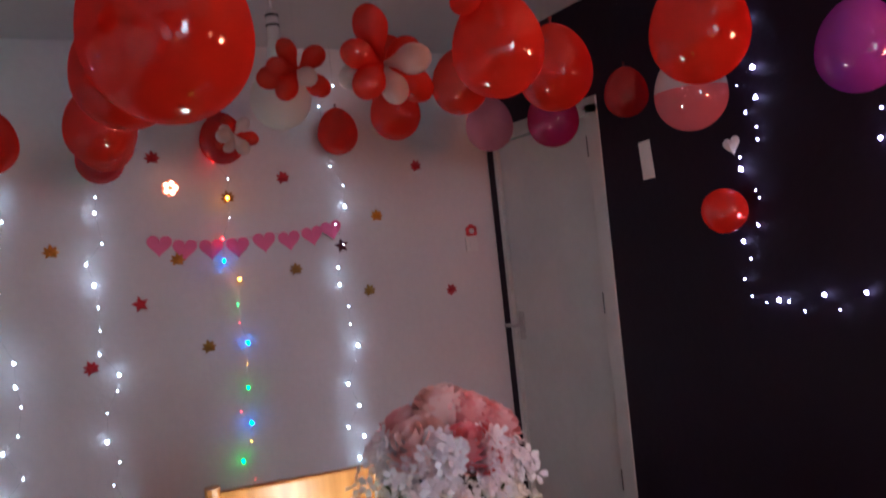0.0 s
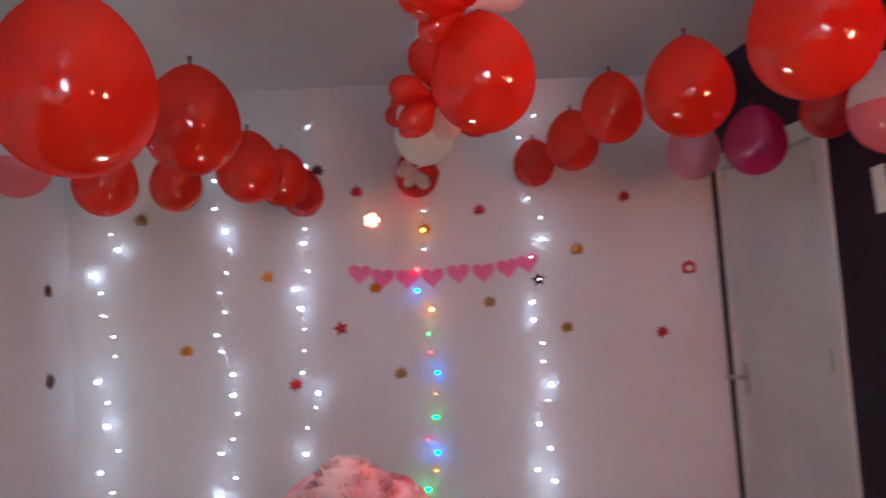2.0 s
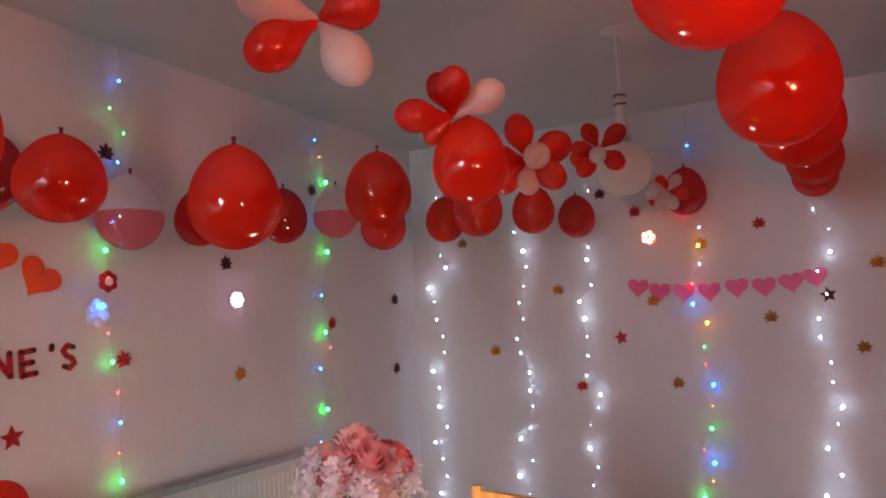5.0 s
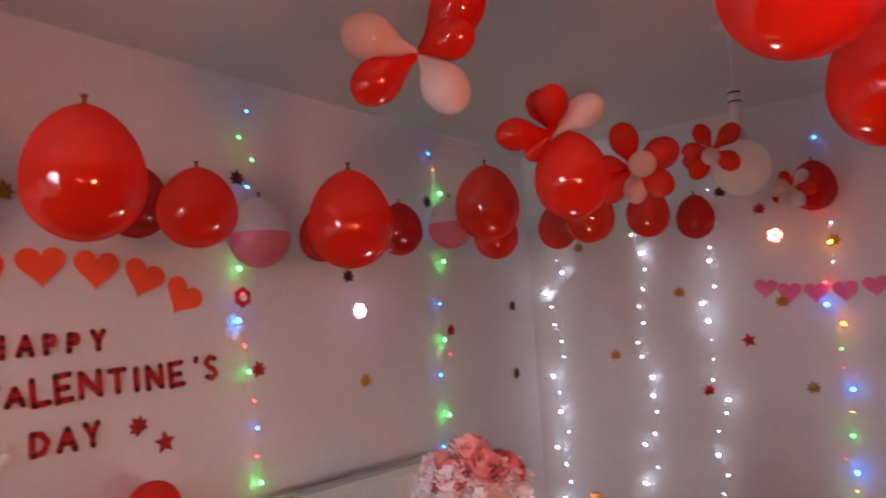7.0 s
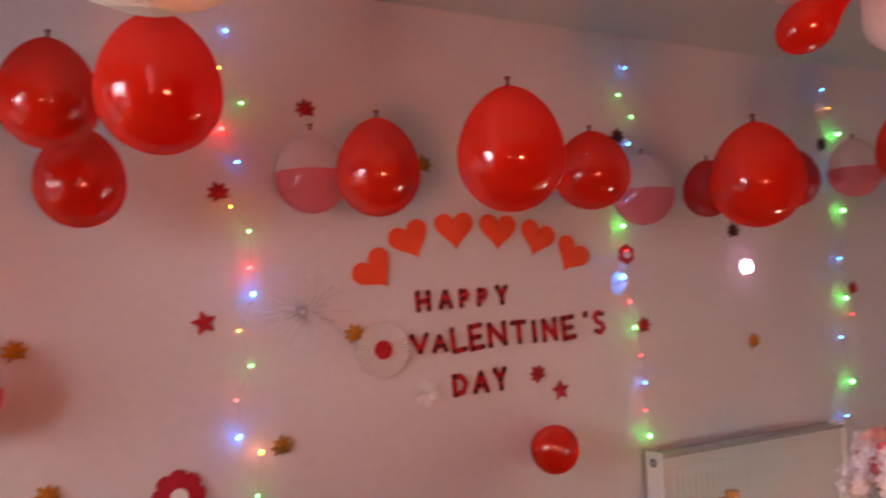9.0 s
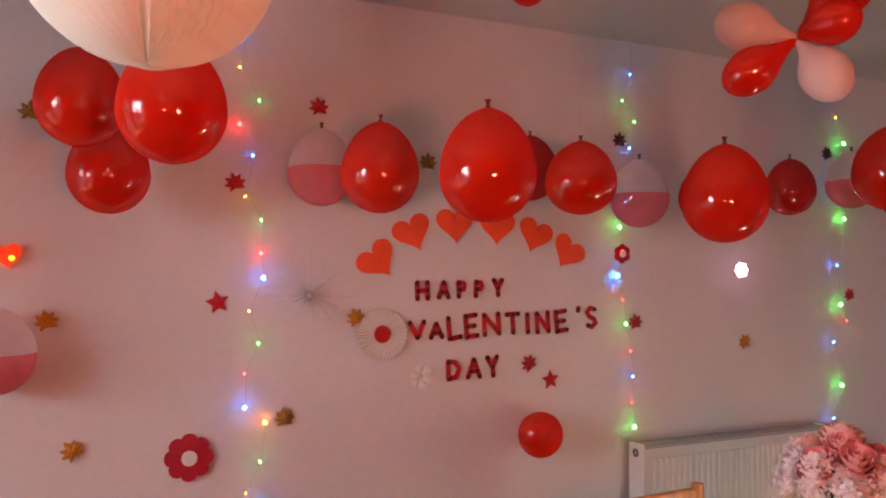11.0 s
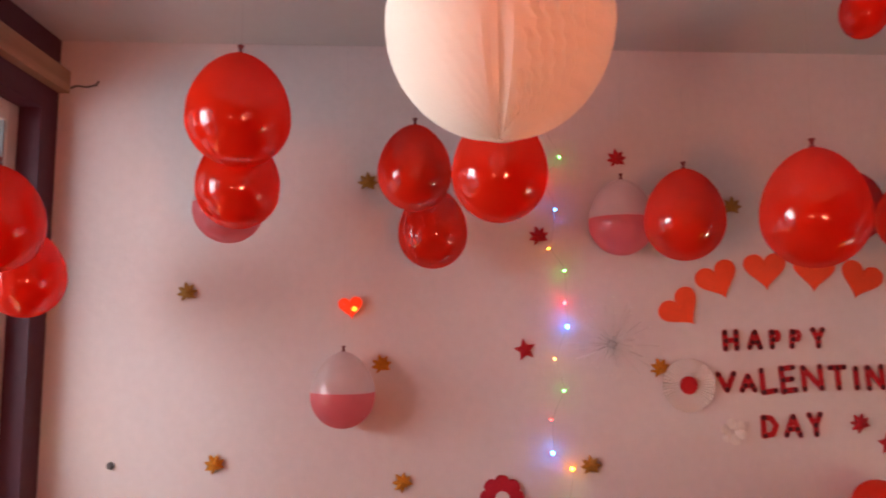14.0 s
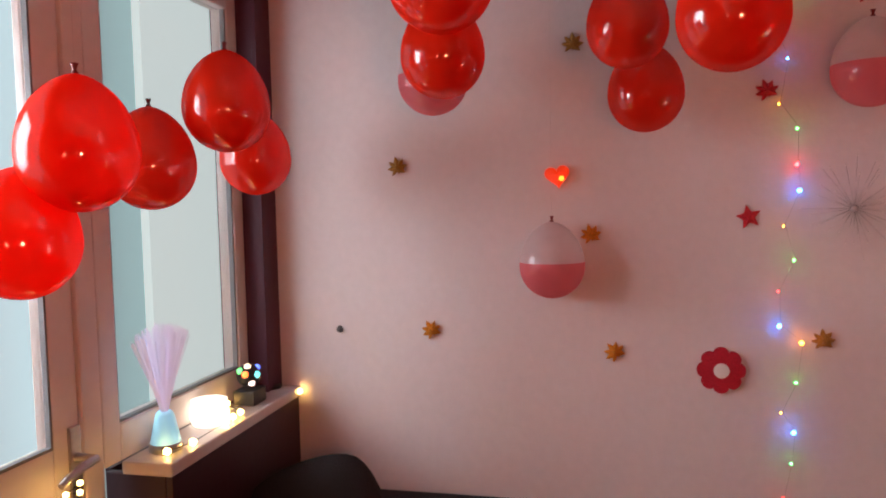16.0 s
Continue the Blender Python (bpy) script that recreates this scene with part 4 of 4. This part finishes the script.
# ---- radiator ----
rad = thing("radiator", (0, -1.500, 0.381), "white enamelled panel radiator with vertical ribs", "radiator")
RL, RH = 0.46, 0.60
front = part("front_panel", box((0.084, -RL, 0.0), (0.094, RL, RH - 0.012), 0.003), METALWHITE, rad)
RIB0 = part("rib", box((0.090, -RL + 0.050, 0.02), (0.0985, -RL + 0.068, RH - 0.05), 0.003), METALWHITE, front)
for k in range(1, 31):
    shared("rib", RIB0.data, front, Matrix.Translation((0, k * (2 * RL - 0.075) / 31, 0)))
part("back_panel", box((0.03, -RL, 0.0), (0.04, RL, RH - 0.012), 0.003), METALWHITE, rad)
for y0 in (-RL - 0.008, RL - 0.002):
    part("side_panel", box((0.026, y0, 0.0), (0.108, y0 + 0.010, RH + 0.006), 0.003), METALWHITE, rad)
gr = bmesh.new()
add_box(gr, (0.03, -RL, RH - 0.012), (0.036, RL, RH))
add_box(gr, (0.098, -RL, RH - 0.012), (0.104, RL, RH))
for k in range(58):
    y0 = -RL + k * 2 * RL / 58
    add_box(gr, (0.036, y0, RH - 0.010), (0.098, y0 + 0.006, RH - 0.003))
part("top_grille", gr, GRILLE, rad, "grey slatted top grille")
part("valve", lathe([(0, 0), (0.014, 0), (0.016, 0.03), (0.012, 0.05), (0, 0.05)], 14, m=Matrix.Translation((0.066, -RL - 0.03, 0.03))), SWITCHWHITE, rad, smooth=True)
part("vent_plug", lathe([(0.006, 0), (0.015, 0), (0.015, 0.004), (0.009, 0.006), (0.006, 0.002)], 16, m=Matrix.Translation((0.068, -RL - 0.0082, RH - 0.03)) @ Matrix.Rotation(radians(90), 4, "X")), GREYMETAL, rad, "round grey vent plug")
part("pipe", tube([(0.066, -RL - 0.03, 0.03), (0.066, -RL - 0.03, -0.381)], 0.008, 8), METALWHITE, rad)
for y0 in (-0.3, 0.3):
    part("bracket", box((0.0, y0, 0.05), (0.031, y0 + 0.03, 0.5)), GREYMETAL, rad)

# ---- dining table, chair, vase, candle ----
tab = thing("dining_table", (1.25, -2.30, 0), "dark wooden dining table with four square legs", "table")
part("tabletop", box((-0.5, -0.62, 0.715), (0.5, 0.62, 0.75), 0.006), DARKWOOD, tab)
for sx in (-1, 1):
    for sy in (-1, 1):
        part("leg", box((sx * 0.44 - 0.03, sy * 0.55 - 0.03, 0), (sx * 0.44 + 0.03, sy * 0.55 + 0.03, 0.715), 0.004), DARKWOOD, tab)


def dining_chair(x, y, turn, label):
    ch = thing("dining_chair", (x, y, 0), label, "chair", "chairs round the table", turn)
    for sx in (-1, 1):
        part("back_post", tube([(sx * 0.185, 0.17, 0), (sx * 0.185, 0.17, 0.45), (sx * 0.185, 0.19, 0.75), (sx * 0.186, 0.20, 1.005)], [0.020, 0.021, 0.020, 0.018], 10), CHAIRWOOD, ch)
        part("leg", tube([(sx * 0.185, -0.19, 0), (sx * 0.185, -0.19, 0.43)], 0.019, 10), CHAIRWOOD, ch)
    part("top_rail", box((-0.172, 0.186, 0.915), (0.172, 0.208, 0.995), 0.006), CHAIRWOOD, ch)
    part("lower_rail", box((-0.172, 0.178, 0.56), (0.172, 0.198, 0.60), 0.005), CHAIRWOOD, ch)
    for k in range(5):
        x0 = -0.13 + k * 0.065
        part("slat", box((x0 - 0.010, 0.184, 0.595), (x0 + 0.010, 0.196, 0.92), 0.003), CHAIRWOOD, ch)
    part("seat", box((-0.21, -0.22, 0.43), (0.21, 0.148, 0.455), 0.010), CHAIRWOOD, ch)


dining_chair(1.215, -1.79, -14, "honey pine dining chair with a slatted back")
dining_chair(0.820, -2.35, 94, "honey pine dining chair pushed in on the wall side")

vase = thing("flower_vase", (1.243, -2.40, 0.75), "yellow-lit glass vase with pink roses and white blossom", "vase")
VASEGLOW = glow("lit_yellow_glass", (1.0, 0.66, 0.04), 2.2)
part("glass", lathe([(0, 0), (0.040, 0), (0.044, 0.02), (0.042, 0.2), (0.050, 0.36), (0.054, 0.375), (0.050, 0.375), (0.035, 0.2), (0, 0.19)], 32), VASEGLOW, vase, "glowing yellow glass", True)
vb = bmesh.new()
for p in ((-0.015, -0.042, 0.36), (0.02, -0.04, 0.30), (-0.03, -0.03, 0.25)):
    bmesh.ops.create_icosphere(vb, subdivisions=2, radius=0.006, matrix=Matrix.Translation(p))
part("light_bead", vb, glow("vase_bead", (1.0, 0.84, 0.40), 60), vase)
rnd = random.Random(11)
stems, leaves, white = bmesh.new(), bmesh.new(), bmesh.new()
LEAFGREEN = plain("leaf_green", (0.09, 0.12, 0.02), 0.5, 0, (80, .2), (10, .2), 0.1)
STEM = plain("stem_green", (0.06, 0.09, 0.02), 0.5)
BLOSSOM = silk("white_silk_petal", (0.84, 0.78, 0.83), (0.95, 0.92, 0.92))
ROSEPINK = silk("pink_silk_petal", (0.90, 0.36, 0.37), (0.95, 0.62, 0.58))
ROSECORAL = silk("coral_silk_petal", (0.88, 0.20, 0.23), (0.93, 0.46, 0.44))
ROSEPALE = silk("pale_rose_silk_petal", (0.92, 0.54, 0.50), (0.95, 0.76, 0.70))
PLUM = plain("plum_filler", (0.05, 0.035, 0.05), 0.8)


def cup(bm, centre, normal, size, curl):
    """One pointed leaf, cupped."""
    q = Vector(normal).to_track_quat("Z", "Y").to_matrix().to_4x4() @ Matrix.Rotation(rnd.uniform(0, 6.28), 4, "Z")
    side = [[bm.verts.new(Vector(centre) + (q @ Vector((size * x, size * y * k, size * curl * x * x + size * 0.15 * abs(k))))) for x, y in ((-1, 0.05), (-0.5, 0.36), (0.1, 0.42), (0.6, 0.26), (1, 0.03))] for k in (-1, 0, 1)]
    for a, b in zip(side, side[1:]):
        for j in range(4):
            bm.faces.new((a[j], a[j + 1], b[j + 1], b[j]))


def floret(bm, centre, normal, size):
    """A small open flower of five petals."""
    q = Vector(normal).to_track_quat("Z", "Y") @ Quaternion((0, 0, 1), rnd.uniform(0, 6.28))
    for k in range(5):
        a = 1.2566 * k + rnd.uniform(-0.2, 0.2)
        lift = rnd.uniform(0.05, 0.5)
        tip = [bm.verts.new(Vector(centre) + q @ Vector((size * r * math.cos(a + w), size * r * math.sin(a + w), size * lift * r)))
               for r, w in ((0.10, 0.0), (0.62, -0.52), (1.0, -0.24), (1.0, 0.24), (0.62, 0.52))]
        bm.faces.new(tip)


def rose(centre, out, size, material):
    """A full rose: rings of broad petals that curl outwards."""
    bm, q = bmesh.new(), Vector(out).to_track_quat("Z", "Y")
    for i, (cnt, base, high, curl) in enumerate(((3, 0.22, 0.92, 0.05), (4, 0.42, 0.90, 0.12), (5, 0.60, 0.78, 0.24), (6, 0.76, 0.58, 0.34), (7, 0.88, 0.34, 0.36))):
        for k in range(cnt):
            p0, wide, tilt = 2 * math.pi * k / cnt + 0.7 * i + rnd.uniform(-0.15, 0.15), 2 * math.pi / cnt * 0.66, rnd.uniform(0.93, 1.07)
            grid = []
            for v in (0.0, 0.35, 0.65, 0.88, 1.0):
                row = []
                for u in (-1.0, -0.5, 0.0, 0.5, 1.0):
                    ph = p0 + u * wide * (0.55 + 0.45 * math.sin(math.pi * min(v, 0.8) / 1.3))
                    r = size * base * tilt * (0.55 + 0.45 * v ** 0.5) + size * curl * max(0.0, v - 0.5) * 1.3
                    z = size * (-0.55 + (0.55 + high) * v - 0.16 * u * u * v + 0.015 * math.sin(5 * u + 3 * k))
                    row.append(bm.verts.new(Vector(centre) + q @ Vector((r * math.cos(ph), r * math.sin(ph), z))))
                grid.append(row)
            for a, b in zip(grid, grid[1:]):
                for j in range(4):
                    bm.faces.new((a[j], a[j + 1], b[j + 1], b[j]))
    return part("rose", bm, material, vase, "", True)


for k in range(54):
    a = 2 * math.pi * k / 54 * 5 + rnd.uniform(-0.25, 0.25)
    reach, drop = rnd.uniform(0.080, 0.122), rnd.uniform(-0.055, 0.060)
    c, sn = math.cos(a), math.sin(a)
    for j in range(22):
        f = 0.35 + 0.65 * j / 21
        mid = Vector((reach * f * c, reach * f * sn, 0.436 + 0.055 * math.sin(f * 2.2) + (drop - 0.05) * f * f))
        p = mid + Vector((rnd.gauss(0, 0.009), rnd.gauss(0, 0.009), rnd.gauss(0, 0.009)))
        floret(white, p, Vector((c, sn, 0.5)) + Vector((rnd.uniform(-.8, .8), rnd.uniform(-.8, .8), rnd.uniform(-.6, .8))), rnd.uniform(0.010, 0.015))
part("white_blossom", white, BLOSSOM, vase, "small white silk blossom in drooping sprays")["kind"] = "stuff"
for cx, cy, cz, rad_r, m in ((0.0, 0.0, 0.535, 0.043, ROSEPALE), (0.058, -0.035, 0.506, 0.043, ROSEPINK), (-0.060, -0.03, 0.503, 0.042, ROSEPALE), (0.0, -0.070, 0.492, 0.040, ROSECORAL),
                             (0.072, 0.03, 0.500, 0.042, ROSECORAL), (-0.045, 0.05, 0.505, 0.042, ROSEPINK), (0.03, 0.070, 0.495, 0.040, ROSEPALE), (0.030, -0.030, 0.528, 0.036, ROSEPINK)):
    rose((cx * 0.86, cy * 0.86, cz - 0.014), (cx, cy, 0.09), rad_r * 0.92, m)
for k in range(26):
    a, r = rnd.uniform(0, 6.283), rnd.uniform(0.05, 0.10)
    tube([(0.02 * math.cos(a), 0.02 * math.sin(a), 0.22), (0.03 * math.cos(a), 0.03 * math.sin(a), 0.37), (r * math.cos(a), r * math.sin(a), 0.44)], 0.0022, 5, stems)
    p = Vector((r * 0.7 * math.cos(a), r * 0.7 * math.sin(a), 0.385))
    cup(leaves, p, (math.cos(a), math.sin(a), 0.4), 0.024, 0.15)
part("stem", stems, STEM, vase)["kind"] = "stuff"
part("leaf", leaves, LEAFGREEN, vase)["kind"] = "stuff"
fil = bmesh.new()
bmesh.ops.create_icosphere(fil, subdivisions=3, radius=0.062, matrix=Matrix.Translation((0, 0, 0.452)) @ Matrix.Diagonal((1, 1, 0.7, 1)))
for v in fil.verts:
    v.co += Vector((rnd.uniform(-.008, .008), rnd.uniform(-.008, .008), rnd.uniform(-.008, .008)))
part("filler", fil, PLUM, vase, "dark plum foliage between the blossom")

can = thing("candle_light", (1.18, -1.845, 0.75), "glowing white square candle lantern on the table", "candle")
part("shade", box((-0.042, -0.042, 0.0), (0.042, 0.042, 0.185), 0.008), glow("lit_white_wax", (0.97, 1.0, 0.82), 36), can)
part("base", box((-0.046, -0.046, -0.0), (0.046, 0.046, 0.008), 0.002), BLACKPLASTIC, can)

# ---- window corner ----
cab = thing("radiator_cover", (0, 0, 0), "dark brown boxed cover below the window sill", "cover")
part("front", box((0.004, -4.822, 0.0), (0.728, -4.805, 0.936), 0.003), DARKBROWN, cab)
part("side", box((0.710, -4.985, 0.0), (0.729, -4.824, 0.936), 0.003), DARKBROWN, cab)
part("back", box((0.106, -5.0, 0.0), (0.709, -4.986, 0.936)), DARKBROWN, cab)

fib = thing("fibre_optic_lamp", (0.648, -4.872, 0.970), "fibre optic lamp with a spray of pale glowing fibres", "lamp")
part("foot", lathe([(0, 0), (0.040, 0), (0.040, 0.018), (0.036, 0.020), (0, 0.020)], 28), CHROME, fib, "silver foot", True)
part("cone", lathe([(0.036, 0.020), (0.022, 0.088), (0.016, 0.096), (0, 0.096)], 28), glow("lit_blue_cone", (0.28, 0.72, 0.92), 0.75), fib, "glowing pale blue cone", True)
fibres = bmesh.new()
rnd = random.Random(5)
for k in range(300):
    a, s = rnd.uniform(0, 6.283), math.sqrt(rnd.uniform(0, 1))
    r, h = 0.102 * s, 0.312 - 0.035 * s * s + rnd.uniform(-0.008, 0.008)
    c, sn = math.cos(a), math.sin(a)
    tube([(0.008 * s * c, 0.008 * s * sn, 0.094), (0.042 * s * c, 0.042 * s * sn * 0.5, 0.17), (r * c, r * sn * 0.5, h)], 0.0006, 3, fibres)
part("fibre_spray", fibres, glow("fibre_strands", (0.78, 0.80, 0.96), 0.24), fib, "fine pale violet fibres")["kind"] = "stuff"

bowl = thing("candle_bowl", (0.432, -4.878, 0.970), "glowing white rounded glass candle bowl", "candle")
part("bowl", lathe([(0, 0), (0.044, 0), (0.050, 0.012), (0.053, 0.030), (0.046, 0.056), (0.049, 0.066), (0.044, 0.066), (0.044, 0.03), (0, 0.025)], 32), glow("lit_frosted_glass", (1.0, 0.95, 0.80), 2.2), bowl, "", True)
part("base", lathe([(0, 0), (0.040, 0), (0.040, -0.0), (0.043, 0.004), (0, 0.004)], 24), glow("wax_glow", (1.0, 0.90, 0.45), 0.8), bowl, "yellowish lit base")

dis = thing("disco_light", (0.222, -4.868, 0.970), "black rotating disco light with coloured lenses", "lamp")
part("base", box((-0.042, -0.032, 0.0), (0.042, 0.036, 0.045), 0.005), BLACKPLASTIC, dis)
db = bmesh.new()
bmesh.ops.create_icosphere(db, subdivisions=3, radius=0.036, matrix=Matrix.Translation((0, 0, 0.085)))
ball = part("ball", db, BLACKPLASTIC, dis, "black ball with lenses", True)
for k, (az, el, c) in enumerate(((20, 60, (1.0, 0.8, 0.5)), (75, 8, (0.1, 0.8, 0.8)), (10, 15, (1.0, 0.25, 0.05)), (45, -35, (1.0, 0.85, 0.75)), (120, 40, (0.1, 0.2, 1.0)), (330, 30, (0.1, 0.9, 0.2)))):
    d = Vector((math.cos(radians(az)) * math.cos(radians(el)), math.sin(radians(az)) * math.cos(radians(el)), math.sin(radians(el))))
    lens = lathe([(0, 0.010), (0.006, 0.008), (0.011, 0.0), (0, -0.004)], 16, m=Matrix.Translation(Vector((0, 0, 0.085)) + d * 0.033) @ d.to_track_quat("Z", "Y").to_matrix().to_4x4())
    part("lens", lens, glow("disco_lens", c, 3.0), ball, "coloured glowing lens", True)

st = thing("slim_stand", (0.045, -4.885, 0.970), "slim dark metal pole on a round foot", "stand")
part("foot", lathe([(0, 0), (0.035, 0), (0.035, 0.008), (0.006, 0.014), (0, 0.014)], 20), BLACKPLASTIC, st)
part("pole", tube([(0, 0, 0.01), (0, 0, 0.32)], 0.0035, 8), GREYMETAL, st)
part("head", tube([(0, 0, 0.30), (0, 0, 0.375)], 0.009, 8), BLACKPLASTIC, st)

WARMPTS = ((0.70, -4.835, 0.984), (0.62, -4.815, 0.982), (0.455, -4.815, 0.984), (0.41, -4.820, 0.984), (0.372, -4.818, 0.986), (0.29, -4.905, 0.985), (0.02, -4.793, 0.955))
warm = thing("fairy_light_string", (0, 0, 0), "string of warm white fairy lights lying on the sill", "fairy lights", "strings of fairy lights")
part("cable", tube(WARMPTS, 0.0012, 5), CABLE, warm)
for p in WARMPTS:
    shared("bulb", BULB["y"], warm, Matrix.Translation(p) @ Matrix.Scale(1.5, 4))
hang = thing("fairy_light_string", (0, 0, 0), "warm fairy lights hanging from the door handle", "fairy lights", "strings of fairy lights")
HPTS = [(0.965 + 0.030 * math.sin(k * 2.1), -4.872 + 0.012 * math.cos(k * 1.7), 1.008 - 0.016 * k) for k in range(16)]
part("cable", tube(HPTS, 0.0012, 5), CABLE, hang)
for p in HPTS:
    shared("bulb", BULB["y"], hang, Matrix.Translation(p))

# ---- dark sofa with a cushion ----
sofa = thing("sofa", (0, 0, 0), "black fabric sofa along the wall", "sofa")
part("back", box((0.03, -4.70, 0.20), (0.26, -2.95, 0.665), 0.05), BLACKCLOTH, sofa)
part("seat", box((0.262, -4.70, 0.16), (0.86, -2.95, 0.42), 0.05), BLACKCLOTH, sofa)
for y0 in (-4.72, -3.03):
    part("arm", box((0.03, y0, 0.10), (0.86, y0 + 0.02 + 0.10, 0.55), 0.03), BLACKCLOTH, sofa)
for x0 in (0.08, 0.78):
    for y0 in (-4.62, -3.08):
        part("foot", lathe([(0, 0), (0.02, 0), (0.026, 0.17), (0, 0.17)], 12, m=Matrix.Translation((x0, y0, 0))), DARKWOOD, sofa)
cu = bmesh.new()
bmesh.ops.create_cube(cu, size=1)
bmesh.ops.subdivide_edges(cu, edges=cu.edges[:], cuts=8, use_grid_fill=True)
for v in cu.verts:
    x, y, z = v.co * 2
    puff = (1 - abs(x) ** 3) * (1 - abs(y) ** 3)
    soft = 1 - 0.20 * (x * y) ** 2
    v.co = Vector((x * 0.21 * soft, y * 0.21 * soft, z * (0.014 + 0.075 * puff)))
cush = tagged(part("cushion", cu, BLACKCLOTH, None, "", True), "black square scatter cushion leaning in the sofa corner", "cushion")
cush.matrix_basis = pose(0.345, -4.605, 0.632, 0, 72, 4) @ pose(0, 0, 0, 0, 0, 22)

# ---- sideboard with two lit table lamps ----
side = thing("sideboard", (2.74, -3.75, 0), "dark wooden sideboard against the dark wall", "sideboard")
part("body", box((-0.20, -0.75, 0.08), (0.16, 0.75, 0.80), 0.006), DARKWOOD, side)
for y0 in (-0.5, 0.0, 0.5):
    dr = part("door", box((-0.222, y0 - 0.24, 0.12), (-0.2025, y0 + 0.24, 0.76), 0.004), DARKWOOD, side)
    part("handle", box((-0.238, y0 - 0.05, 0.60), (-0.223, y0 + 0.05, 0.612), 0.003), CHROME, dr)
part("plinth", box((-0.18, -0.72, 0), (0.15, 0.72, 0.08)), DARKWOOD, side)
for x, y, power in ((2.62, -3.34, 225), (2.74, -4.25, 32)):
    tl = thing("table_lamp", (x, y, 0.80), "lit warm opal globe table lamp on the sideboard", "lamp", "lamps on the sideboard")
    part("base", lathe([(0, 0), (0.07, 0), (0.07, 0.012), (0.012, 0.03), (0.010, 0.62), (0.03, 0.64), (0, 0.64)], 28), CHROME, tl, smooth=True)
    part("globe", lathe([(0.075 * math.sin(a * math.pi / 20) if 0 < a < 20 else 0, 0.71 - 0.075 * math.cos(a * math.pi / 20)) for a in range(21)], 28), glow("lit_warm_globe", (1.0, 0.28, 0.135), power), tl, "glowing warm globe", True)
